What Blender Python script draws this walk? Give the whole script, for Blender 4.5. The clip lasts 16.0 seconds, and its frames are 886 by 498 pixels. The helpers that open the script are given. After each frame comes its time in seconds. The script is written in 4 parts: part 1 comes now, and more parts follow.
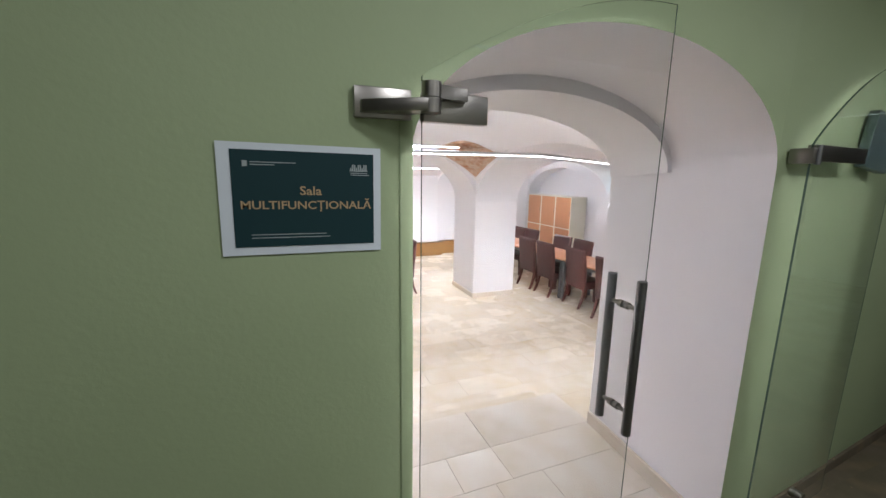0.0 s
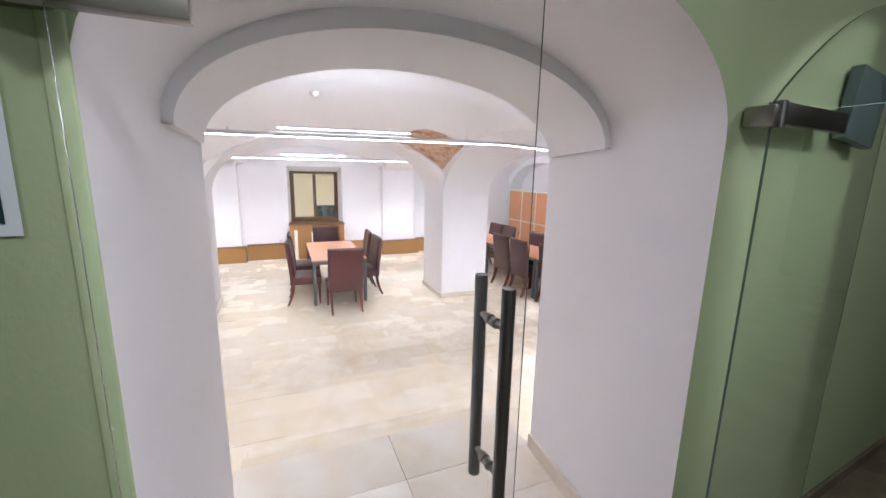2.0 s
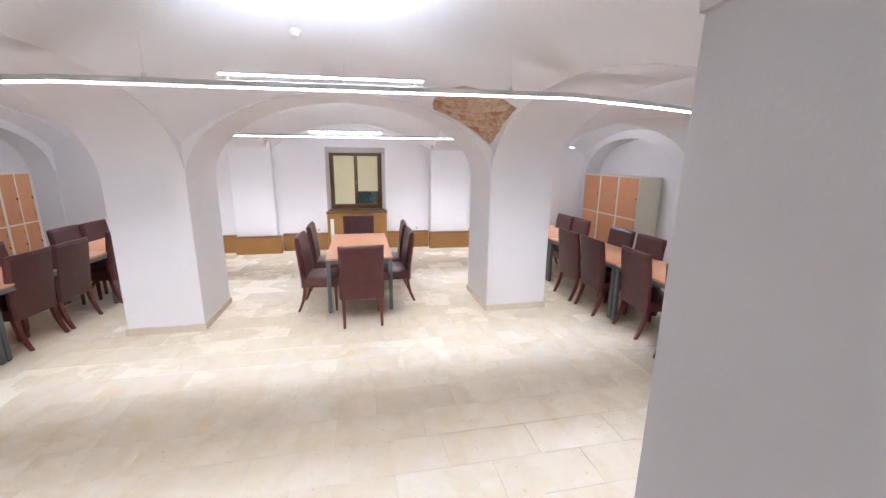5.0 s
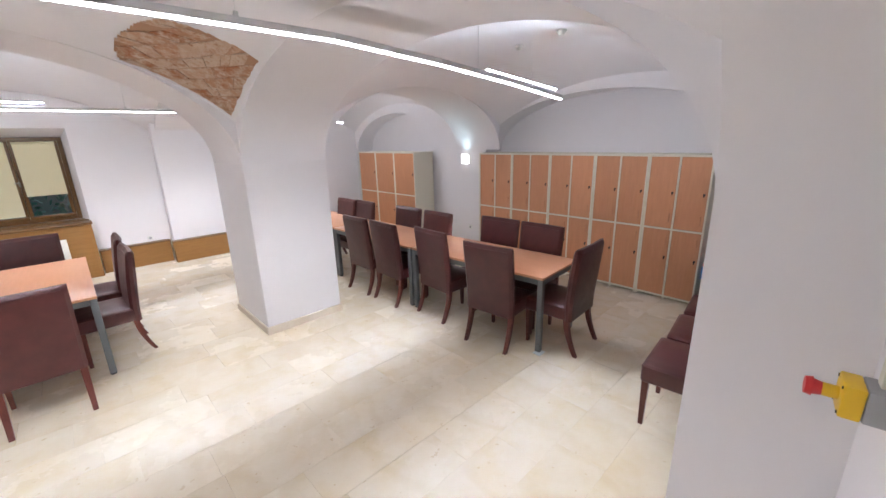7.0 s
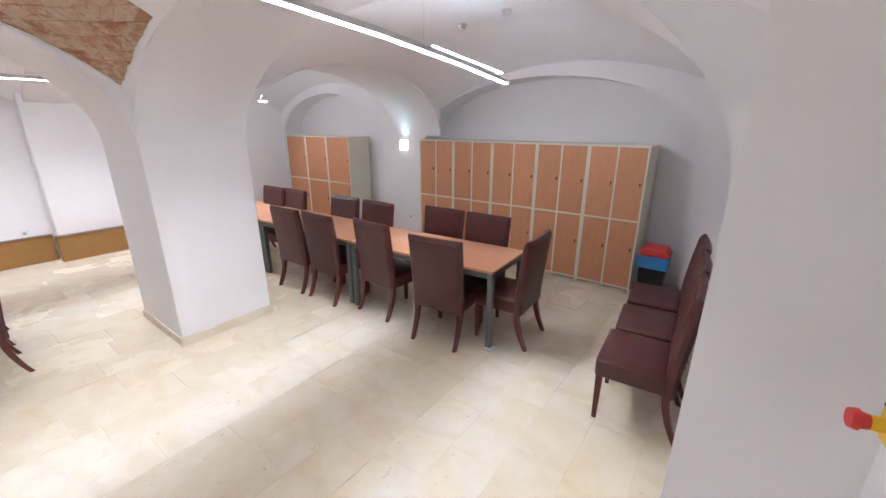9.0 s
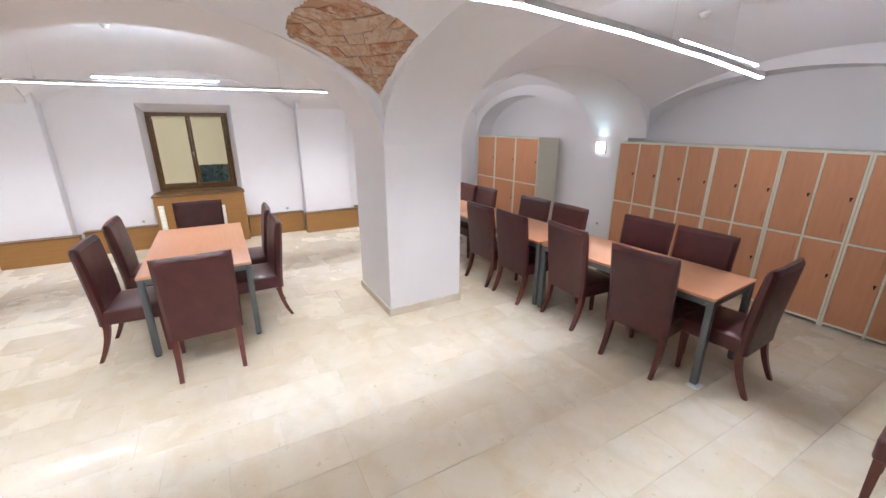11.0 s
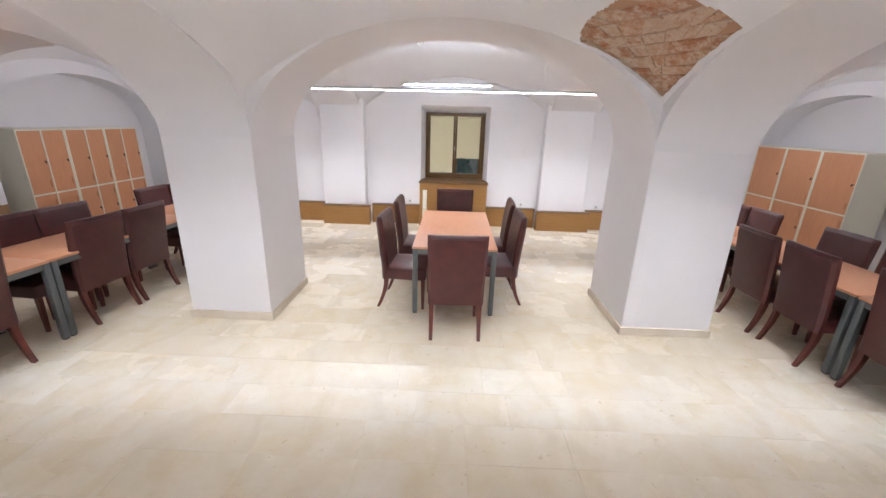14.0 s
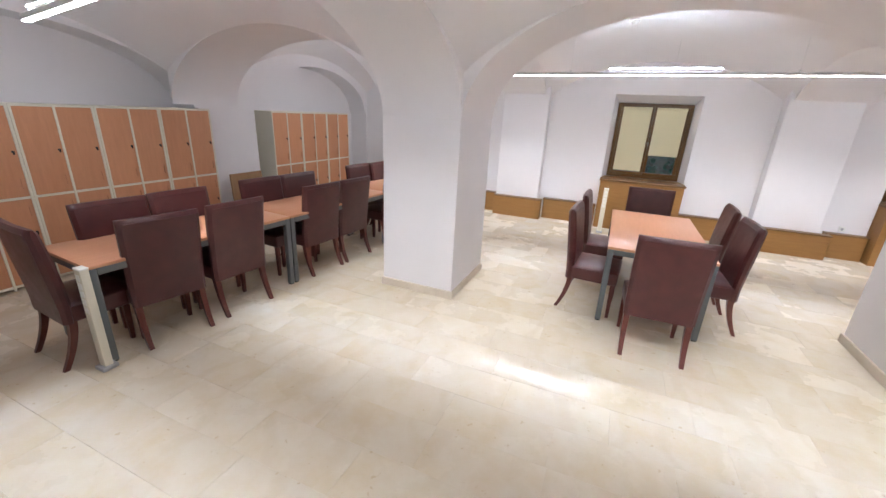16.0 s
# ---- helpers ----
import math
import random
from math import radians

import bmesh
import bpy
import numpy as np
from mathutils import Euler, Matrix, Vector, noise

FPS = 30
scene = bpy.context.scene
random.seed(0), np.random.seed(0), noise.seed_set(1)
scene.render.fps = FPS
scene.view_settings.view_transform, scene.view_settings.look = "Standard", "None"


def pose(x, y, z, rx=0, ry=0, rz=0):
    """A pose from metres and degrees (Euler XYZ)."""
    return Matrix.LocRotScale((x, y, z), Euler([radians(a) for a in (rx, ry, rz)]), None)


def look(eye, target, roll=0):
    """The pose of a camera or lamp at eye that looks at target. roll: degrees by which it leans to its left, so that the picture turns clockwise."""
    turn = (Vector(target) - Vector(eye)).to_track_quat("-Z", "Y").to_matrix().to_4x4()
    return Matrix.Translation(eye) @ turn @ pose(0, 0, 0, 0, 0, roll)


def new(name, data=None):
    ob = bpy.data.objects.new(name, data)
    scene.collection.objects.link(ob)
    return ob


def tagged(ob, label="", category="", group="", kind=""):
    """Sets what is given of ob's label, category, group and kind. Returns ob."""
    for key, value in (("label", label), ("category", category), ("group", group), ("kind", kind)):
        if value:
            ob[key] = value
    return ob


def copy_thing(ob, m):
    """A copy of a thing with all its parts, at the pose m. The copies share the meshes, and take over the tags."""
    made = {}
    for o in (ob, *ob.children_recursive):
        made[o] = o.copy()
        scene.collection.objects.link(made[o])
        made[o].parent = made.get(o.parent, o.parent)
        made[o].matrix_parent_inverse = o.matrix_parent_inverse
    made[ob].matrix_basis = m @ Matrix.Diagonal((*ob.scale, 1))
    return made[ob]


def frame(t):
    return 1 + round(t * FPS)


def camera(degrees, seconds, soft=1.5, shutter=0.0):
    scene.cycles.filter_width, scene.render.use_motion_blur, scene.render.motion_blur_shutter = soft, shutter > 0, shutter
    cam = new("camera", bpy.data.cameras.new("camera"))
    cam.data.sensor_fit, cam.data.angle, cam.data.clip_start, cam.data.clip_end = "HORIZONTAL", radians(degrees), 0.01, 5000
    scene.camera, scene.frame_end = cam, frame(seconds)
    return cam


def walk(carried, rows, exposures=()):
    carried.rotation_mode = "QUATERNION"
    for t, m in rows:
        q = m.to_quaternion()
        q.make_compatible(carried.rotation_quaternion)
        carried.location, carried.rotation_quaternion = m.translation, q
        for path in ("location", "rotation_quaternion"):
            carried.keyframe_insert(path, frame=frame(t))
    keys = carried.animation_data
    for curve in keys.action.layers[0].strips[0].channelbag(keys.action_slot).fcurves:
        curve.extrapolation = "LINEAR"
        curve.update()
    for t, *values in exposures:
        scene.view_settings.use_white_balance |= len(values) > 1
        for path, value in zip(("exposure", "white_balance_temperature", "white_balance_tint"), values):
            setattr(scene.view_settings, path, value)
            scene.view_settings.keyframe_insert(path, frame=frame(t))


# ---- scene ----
cam = camera(97.2, 16.0)
PATH = [
    (0, (-3.073, -6.243, 2.216), (-2.35, -4.415, 1.846), 0.9),
    (0.5, (-3.069, -6.192, 2.198), (-2.244, -4.407, 1.833), 0.2),
    (1, (-2.967, -6.148, 2.176), (-2.106, -4.381, 1.804), -0.4),
    (1.5, (-2.755, -6.102, 2.155), (-1.944, -4.316, 1.763), -0.1),
    (2, (-2.476, -6.041, 2.129), (-1.727, -4.226, 1.751), 1.2),
    (2.5, (-2.215, -5.901, 2.073), (-1.474, -4.088, 1.666), 0.8),
    (2.9, (-2.02, -5.77, 2.054), (-1.315, -3.949, 1.618), 0.4),
    (3, (-1.96, -5.724, 2.037), (-1.287, -3.89, 1.609), 0.8),
    (3.5, (-1.808, -5.579, 2.0), (-1.366, -3.676, 1.573), -0.1),
    (3.7, (-1.751, -5.508, 1.996), (-1.405, -3.585, 1.565), 1.0),
    (5.8, (-1.494, -4.4, 2.023), (-0.913, -2.545, 1.553), -0.4),
    (6, (-1.43, -4.34, 1.995), (-0.721, -2.528, 1.534), -0.2),
    (6.5, (-1.309, -4.159, 1.952), (-0.221, -2.552, 1.469), -1.2),
    (7, (-1.229, -3.987, 1.944), (0.097, -2.591, 1.402), -1.5),
    (7.5, (-1.126, -3.885, 1.939), (0.34, -2.649, 1.37), -0.8),
    (8, (-1.077, -3.818, 1.934), (0.494, -2.746, 1.317), 0.1),
    (8.2, (-1.059, -3.804, 1.927), (0.536, -2.766, 1.313), 0.3),
    (10.3, (-1.277, -3.567, 1.932), (-0.095, -2.07, 1.329), -0.2),
    (10.5, (-1.316, -3.535, 1.937), (-0.203, -1.988, 1.331), -0.2),
    (11, (-1.349, -3.528, 1.942), (-0.416, -1.866, 1.334), 0.1),
    (11.5, (-1.377, -3.514, 1.94), (-0.572, -1.787, 1.333), 0.6),
    (12, (-1.436, -3.475, 1.933), (-0.76, -1.693, 1.328), 1.6),
    (12.5, (-1.503, -3.459, 1.945), (-0.976, -1.631, 1.33), 1.2),
    (13, (-1.564, -3.446, 1.953), (-1.225, -1.573, 1.337), 1.1),
    (13.5, (-1.628, -3.463, 1.944), (-1.49, -1.564, 1.331), 1.5),
    (14, (-1.69, -3.472, 1.945), (-1.735, -1.571, 1.328), 1.7),
    (14.5, (-1.743, -3.488, 1.945), (-2.009, -1.607, 1.319), 2.4),
    (15, (-1.871, -3.455, 1.915), (-2.335, -1.619, 1.272), 3.4),
    (15.5, (-1.994, -3.425, 1.889), (-2.535, -1.614, 1.236), 2.9),
    (16, (-2.156, -3.389, 1.804), (-2.889, -1.648, 1.148), 2.8),
]
EXPOSURES = [(0, 0.66, 6400, 13), (2.0, 0.64, 6260, 15), (3.5, 0.47, 6220, 14), (6.0, 0.09, 6400, 11), (8.0, 0.17, 6400, 11), (12.0, 0.09, 6450, 10), (16.0, 0.04, 6450, 10)]
walk(cam, [(t, look(eye, target, roll)) for t, eye, target, roll in PATH], EXPOSURES)

# ---- light ----
world = bpy.data.worlds.new("world")
scene.world = world
world.use_nodes = True
wn = world.node_tree
sky = wn.nodes.new("ShaderNodeTexSky")
sky.sky_type, sky.sun_disc = "NISHITA", False
sky.sun_elevation, sky.sun_rotation = radians(12), radians(200)
wn.nodes["Background"].inputs[1].default_value = 0.15
wn.links.new(sky.outputs[0], wn.nodes["Background"].inputs[0])

LED_POWER, TUBE_POWER, UP_POWER = 40.0, 150.0, 2.0
WIDE_WATTS, LOBE_WATTS = 8.0, 1.25   # per metre of suspended light


def area_lamp(name, m, sx, sy, watts, colour):
    data = bpy.data.lights.new(name, "AREA")
    data.shape, data.size, data.size_y, data.energy, data.color = "RECTANGLE", sx, sy, watts, colour
    ob = new(name, data)
    ob.matrix_world = m
    return ob


# ceiling lamps of the corridor, in front of the door
for lx, ly, lw in ((-3.5, -6.8, 6), (-2.2, -6.6, 14), (-0.25, -6.5, 8)):
    area_lamp("corridor_lamp", look((lx, ly, 3.25), (lx, ly, 0)), 0.22, 0.22, lw, (0.90, 0.92, 1.0))


# ---- materials ----
def mat(name, colour, rough=0.6, metal=0.0, spec=0.5):
    m = bpy.data.materials.new(name)
    m.use_nodes = True
    b = m.node_tree.nodes["Principled BSDF"]
    b.inputs["Base Color"].default_value = (*colour, 1)
    b.inputs["Roughness"].default_value = rough
    b.inputs["Metallic"].default_value = metal
    b.inputs["Specular IOR Level"].default_value = spec
    return m


def node(m, kind, **inputs):
    n = m.node_tree.nodes.new(kind)
    for k, v in inputs.items():
        n.inputs[k.replace("_", " ")].default_value = v
    return n


def wire(m, a, b):
    m.node_tree.links.new(a, b)


def coords(m, scale=(1, 1, 1), world_space=True):
    if world_space:
        g = node(m, "ShaderNodeNewGeometry").outputs["Position"]
    else:
        g = node(m, "ShaderNodeTexCoord").outputs["Object"]
    mp = node(m, "ShaderNodeMapping", Scale=scale)
    wire(m, g, mp.inputs["Vector"])
    return mp.outputs[0]


def ramp(m, fac, stops):
    r = node(m, "ShaderNodeValToRGB")
    els = r.color_ramp.elements
    while len(els) < len(stops):
        els.new(0.5)
    for e, (p, c) in zip(els, stops):
        e.position, e.color = p, (*c, 1)
    wire(m, fac, r.inputs[0])
    return r.outputs[0]


def mix(m, fac, a, b, mode="MIX"):
    n = node(m, "ShaderNodeMix")
    n.data_type, n.blend_type = "RGBA", mode
    if isinstance(fac, float):
        n.inputs[0].default_value = fac
    else:
        wire(m, fac, n.inputs[0])
    for s, v in ((n.inputs[6], a), (n.inputs[7], b)):
        if isinstance(v, tuple):
            s.default_value = (*v, 1)
        else:
            wire(m, v, s)
    return n.outputs[2]


def bump(m, height, strength, distance):
    b = node(m, "ShaderNodeBump", Strength=strength, Distance=distance)
    wire(m, height, b.inputs["Height"])
    wire(m, b.outputs[0], m.node_tree.nodes["Principled BSDF"].inputs["Normal"])


def noise_tex(m, vec, scale, detail=4, rough=0.55):
    n = node(m, "ShaderNodeTexNoise", Scale=scale, Detail=detail, Roughness=rough)
    wire(m, vec, n.inputs["Vector"])
    return n.outputs["Fac"]


def setc(m, out, slot="Base Color"):
    wire(m, out, m.node_tree.nodes["Principled BSDF"].inputs[slot])


def plaster(name, colour, dark, rough=0.85, spec=0.3):
    m = mat(name, colour, rough, 0, spec)
    v = coords(m)
    big, small = noise_tex(m, v, 0.9, 5), noise_tex(m, v, 60, 3)
    setc(m, ramp(m, big, [(0.3, dark), (0.65, colour)]))
    rel = node(m, "ShaderNodeMath")
    rel.operation = "ADD"
    wire(m, noise_tex(m, v, 4, 3), rel.inputs[0])
    wire(m, small, rel.inputs[1])
    bump(m, rel.outputs[0], 0.18, 0.004)
    return m


WHITE = plaster("white_plaster", (0.81, 0.78, 0.785), (0.775, 0.745, 0.75))
GREEN = plaster("green_paint", (0.36, 0.44, 0.245), (0.32, 0.395, 0.215), 0.6, 0.35)
CORR_WHITE = plaster("corridor_paint", (0.42, 0.43, 0.36), (0.37, 0.38, 0.32))


def marble(name, base, yellow, pale, rough, spec=0.5, dull=1.6):
    m = mat(name, base, rough, 0, spec)
    v = coords(m)
    info = node(m, "ShaderNodeObjectInfo").outputs["Random"]
    isl = node(m, "ShaderNodeNewGeometry").outputs["Random Per Island"]
    add = node(m, "ShaderNodeMath")
    add.operation = "ADD"
    wire(m, info, add.inputs[0])
    wire(m, isl, add.inputs[1])
    frac = node(m, "ShaderNodeMath")
    frac.operation = "FRACT"
    wire(m, add.outputs[0], frac.inputs[0])
    shift = node(m, "ShaderNodeVectorMath")
    shift.operation = "SCALE"
    shift.inputs[0].default_value = (7, 13, 5)
    wire(m, frac.outputs[0], shift.inputs["Scale"])
    sv = node(m, "ShaderNodeVectorMath")
    sv.operation = "ADD"
    wire(m, v, sv.inputs[0])
    wire(m, shift.outputs[0], sv.inputs[1])
    cloud = noise_tex(m, sv.outputs[0], 3.2, 7, 0.62)
    col = ramp(m, cloud, [(0.28, yellow), (0.5, base), (0.72, pale)])
    tone = ramp(m, frac.outputs[0], [(0.0, (0.955, 0.945, 0.93)), (1.0, (1.0, 1.0, 1.0))])
    col = mix(m, 1.0, col, tone, "MULTIPLY")
    vein = node(m, "ShaderNodeTexWave", Scale=0.7, Distortion=14.0, Detail=5.0)
    wire(m, sv.outputs[0], vein.inputs["Vector"])
    vf = ramp(m, vein.outputs["Fac"], [(0.0, (1, 1, 1)), (0.3, (0, 0, 0))])
    col = mix(m, vf, col, mix(m, 0.14, col, (0.46, 0.34, 0.18)))
    fossil = ramp(m, noise_tex(m, sv.outputs[0], 19, 2), [(0.69, (0, 0, 0)), (0.74, (1, 1, 1))])
    col = mix(m, fossil, col, mix(m, 0.45, col, (0.45, 0.33, 0.2)))
    setc(m, col)
    polish = ramp(m, noise_tex(m, sv.outputs[0], 2.2, 5), [(0.4, (min(1, rough * dull),) * 3), (0.72, (rough,) * 3)])
    worn = ramp(m, frac.outputs[0], [(0.45, (0, 0, 0)), (0.55, (1, 1, 1))])
    setc(m, mix(m, worn, polish, mix(m, 1.0, polish, (1.5, 1.5, 1.5), "MULTIPLY")), "Roughness")
    scuff = ramp(m, noise_tex(m, v, 0.9, 6, 0.7), [(0.56, (0, 0, 0)), (0.75, (1, 1, 1))])
    setc(m, mix(m, scuff, col, mix(m, 0.12, col, (0.42, 0.30, 0.15))))
    return m


MARBLE = marble("cream_marble", (0.63, 0.552, 0.43), (0.605, 0.505, 0.35), (0.65, 0.59, 0.49), 0.03, 0.11, 8.0)
STONE = marble("dull_stone", (0.56, 0.5, 0.42), (0.5, 0.43, 0.33), (0.6, 0.56, 0.49), 0.32)
SKIRT = marble("skirting_stone", (0.64, 0.56, 0.46), (0.59, 0.5, 0.39), (0.67, 0.6, 0.52), 0.4)
GROUT = mat("grout", (0.56, 0.48, 0.37), 0.9)
CORR_FLOOR = marble("corridor_stone", (0.15, 0.125, 0.08), (0.11, 0.09, 0.055), (0.19, 0.16, 0.11), 0.28)


def wood(name, light, dark, rough, scale=(2.5, 2.5, 0.25), spec=0.4):
    m = mat(name, light, rough, 0, spec)
    v = coords(m, scale, False)
    info = node(m, "ShaderNodeObjectInfo").outputs["Random"]
    sv = node(m, "ShaderNodeVectorMath")
    sv.operation = "ADD"
    wire(m, v, sv.inputs[0])
    wire(m, info, sv.inputs[1])
    grain = noise_tex(m, sv.outputs[0], 14, 6, 0.65)
    fine = noise_tex(m, sv.outputs[0], 70, 2)
    col = ramp(m, grain, [(0.3, dark), (0.7, light)])
    col = mix(m, 0.18, col, ramp(m, fine, [(0.35, dark), (0.65, light)]))
    tone = ramp(m, info, [(0, (0.9, 0.9, 0.9)), (1, (1, 1, 1))])
    setc(m, mix(m, 1.0, col, tone, "MULTIPLY"))
    bump(m, fine, 0.08, 0.001)
    return m


BEECH = wood("beech_laminate", (0.66, 0.315, 0.165), (0.575, 0.262, 0.13), 0.42)
BEECH_TOP = wood("beech_tabletop", (0.64, 0.31, 0.175), (0.57, 0.265, 0.14), 0.3, (2.5, 0.25, 2.5))
OAK_BOARD = wood("brown_board", (0.33, 0.165, 0.05), (0.27, 0.13, 0.037), 0.5, (0.25, 2.5, 2.5))
OAK_TRIM = wood("dark_oak_trim", (0.20, 0.10, 0.035), (0.14, 0.065, 0.022), 0.35, (0.25, 2.5, 2.5))
WINDOW_WOOD = wood("window_wood", (0.15, 0.075, 0.022), (0.10, 0.048, 0.014), 0.35)
LEG_WOOD = wood("mahogany", (0.15, 0.042, 0.03), (0.085, 0.023, 0.017), 0.3)


def leather():
    m = mat("burgundy_leather", (0.085, 0.018, 0.022), 0.36, 0, 0.5)
    v = coords(m, (1, 1, 1), False)
    info = node(m, "ShaderNodeObjectInfo").outputs["Random"]
    big = noise_tex(m, v, 7, 4)
    col = ramp(m, big, [(0.3, (0.056, 0.0135, 0.013)), (0.7, (0.083, 0.0205, 0.0195))])
    tone = ramp(m, info, [(0, (0.85, 0.85, 0.9)), (1, (1.1, 1.1, 1.05))])
    setc(m, mix(m, 1.0, col, tone, "MULTIPLY"))
    cell = node(m, "ShaderNodeTexVoronoi", Scale=260.0)
    wire(m, v, cell.inputs["Vector"])
    add = node(m, "ShaderNodeMath")
    add.operation = "MULTIPLY_ADD"
    wire(m, big, add.inputs[0])
    add.inputs[1].default_value = 3.0
    wire(m, cell.outputs["Distance"], add.inputs[2])
    bump(m, add.outputs[0], 0.07, 0.002)
    setc(m, ramp(m, noise_tex(m, v, 16, 3), [(0.3, (0.33,) * 3), (0.7, (0.4,) * 3)]), "Roughness")
    return m


LEATHER = leather()
STEEL_GREY = mat("grey_painted_steel", (0.12, 0.13, 0.132), 0.42, 0.3)
CREAM = mat("cream_melamine", (0.77, 0.73, 0.6), 0.5)
BRUSHED = mat("brushed_steel", (0.30, 0.285, 0.25), 0.34, 1.0)
DARK_STEEL = mat("dark_brushed_steel", (0.22, 0.22, 0.22), 0.3, 1.0)
ALU = mat("aluminium_profile", (0.66, 0.66, 0.65), 0.45, 0.35)
BLACK = mat("black_metal", (0.02, 0.02, 0.02), 0.4, 0.6)
PLASTIC = mat("white_plastic", (0.75, 0.74, 0.7), 0.45)
IVORY = mat("ivory_plastic", (0.66, 0.62, 0.5), 0.5)
RED = mat("red_plastic", (0.62, 0.03, 0.03), 0.4)
YELLOW = mat("yellow_plastic", (0.8, 0.5, 0.02), 0.42)
GREY = mat("grey_plastic", (0.36, 0.36, 0.36), 0.5)
BLUE_BAG = mat("blue_bag", (0.03, 0.2, 0.5), 0.35)
PAPER = mat("white_paper", (0.62, 0.68, 0.68), 0.7)
SIGN = mat("sign_green", (0.007, 0.034, 0.036), 0.6, 0.0, 0.25)
GOLD = mat("sign_gold", (0.42, 0.30, 0.15), 0.6)
SIGN_PALE = mat("sign_pale", (0.33, 0.38, 0.36), 0.6)
BLIND = mat("cream_blind", (0.70, 0.64, 0.42), 0.85)
CARD = wood("pale_board", (0.36, 0.21, 0.10), (0.29, 0.16, 0.07), 0.6)
LEAF = mat("leaf", (0.075, 0.19, 0.12), 0.5)


def brushed(m):
    v = coords(m, (2, 60, 60), False)
    setc(m, ramp(m, noise_tex(m, v, 6, 3), [(0.3, (0.30,) * 3), (0.7, (0.37,) * 3)]), "Roughness")


brushed(BRUSHED)
brushed(DARK_STEEL)


def glow(name, colour, strength):
    m = mat(name, (0.8, 0.8, 0.8), 0.5)
    b = m.node_tree.nodes["Principled BSDF"]
    b.inputs["Emission Color"].default_value = (*colour, 1)
    b.inputs["Emission Strength"].default_value = strength
    return m


LED = glow("led_diffuser", (0.86, 0.875, 0.96), LED_POWER)
TUBE = glow("led_tube", (0.73, 0.86, 1.0), TUBE_POWER)
UPLIGHT = glow("led_uplight", (0.79, 0.87, 1.0), UP_POWER)
LAMP = glow("emergency_lamp", (0.95, 0.98, 1.0), 6.0)


def glass(name, tint):
    m = bpy.data.materials.new(name)
    m.use_nodes = True
    b = m.node_tree.nodes["Principled BSDF"]
    b.inputs["Base Color"].default_value = (*tint, 1)
    b.inputs["Roughness"].default_value = 0.0
    b.inputs["Transmission Weight"].default_value = 1.0
    b.inputs["IOR"].default_value = 1.45
    return m


GLASS = glass("clear_glass", (0.975, 0.992, 0.983))
GLASS_EDGE = mat("glass_edge", (0.07, 0.12, 0.09), 0.2)


def bricks_mat():
    m = mat("old_brick", (0.33, 0.13, 0.07), 0.9, 0, 0.2)
    v = coords(m)
    info = node(m, "ShaderNodeObjectInfo").outputs["Random"]
    col = ramp(m, info, [(0, (0.46, 0.19, 0.09)), (0.3, (0.55, 0.28, 0.16)), (0.65, (0.60, 0.37, 0.24)), (1, (0.64, 0.45, 0.32))])
    spot = noise_tex(m, v, 15, 6, 0.75)
    col = mix(m, ramp(m, spot, [(0.42, (0, 0, 0)), (0.62, (1, 1, 1))]), col, (0.70, 0.54, 0.41))
    col = mix(m, ramp(m, noise_tex(m, v, 21, 5, 0.7), [(0.56, (0, 0, 0)), (0.7, (1, 1, 1))]), col, (0.42, 0.17, 0.085))
    setc(m, col)
    bump(m, noise_tex(m, v, 34, 6, 0.75), 1.0, 0.02)
    return m


BRICK = bricks_mat()
MORTAR = plaster("old_mortar", (0.55, 0.35, 0.23), (0.42, 0.22, 0.13), 0.95, 0.1)


# ---- mesh helpers ----
def box(bm, x0, x1, y0, y1, z0, z1, bevel=0.0, seg=2):
    r = bmesh.ops.create_cube(bm, size=1.0)
    vs = r["verts"]
    for v in vs:
        v.co = Vector(((x0 + x1) / 2 + v.co.x * (x1 - x0), (y0 + y1) / 2 + v.co.y * (y1 - y0), (z0 + z1) / 2 + v.co.z * (z1 - z0)))
    if bevel:
        es = list({e for v in vs for e in v.link_edges})
        bmesh.ops.bevel(bm, geom=es, offset=bevel, segments=seg, profile=0.5, affect="EDGES")
    return bm


def boxed(x0, x1, y0, y1, z0, z1, bevel=0.0, seg=2):
    return box(bmesh.new(), x0, x1, y0, y1, z0, z1, bevel, seg)


def cyl(bm, p, q, r, n=16, r2=None):
    p, q = Vector(p), Vector(q)
    d = q - p
    m = Matrix.Translation((p + q) / 2) @ d.to_track_quat("Z", "Y").to_matrix().to_4x4()
    bmesh.ops.create_cone(bm, cap_ends=True, segments=n, radius1=r, radius2=r if r2 is None else r2, depth=d.length, matrix=m)
    return bm


def mesh_of(name, bm, material, smooth=True):
    me = bpy.data.meshes.new(name)
    bmesh.ops.recalc_face_normals(bm, faces=bm.faces)
    bm.to_mesh(me)
    bm.free()
    for m in material if isinstance(material, (list, tuple)) else [material]:
        me.materials.append(m)
    if smooth:
        me.shade_smooth()
        me.set_sharp_from_angle(angle=radians(32))
    return me


def part(name, bm, material, parent=None, label="", smooth=True):
    ob = new(name, mesh_of(name, bm, material, smooth))
    if parent is not None:
        ob.parent = parent
    if label:
        ob["label"] = label
    return ob


def thing(name, label, category, group=""):
    ob = new(name)
    return tagged(ob, label, category, group)


def structure(name, bm, material, label, category, smooth=True):
    return tagged(part(name, bm, material, None, "", smooth), label, category, kind="structure")


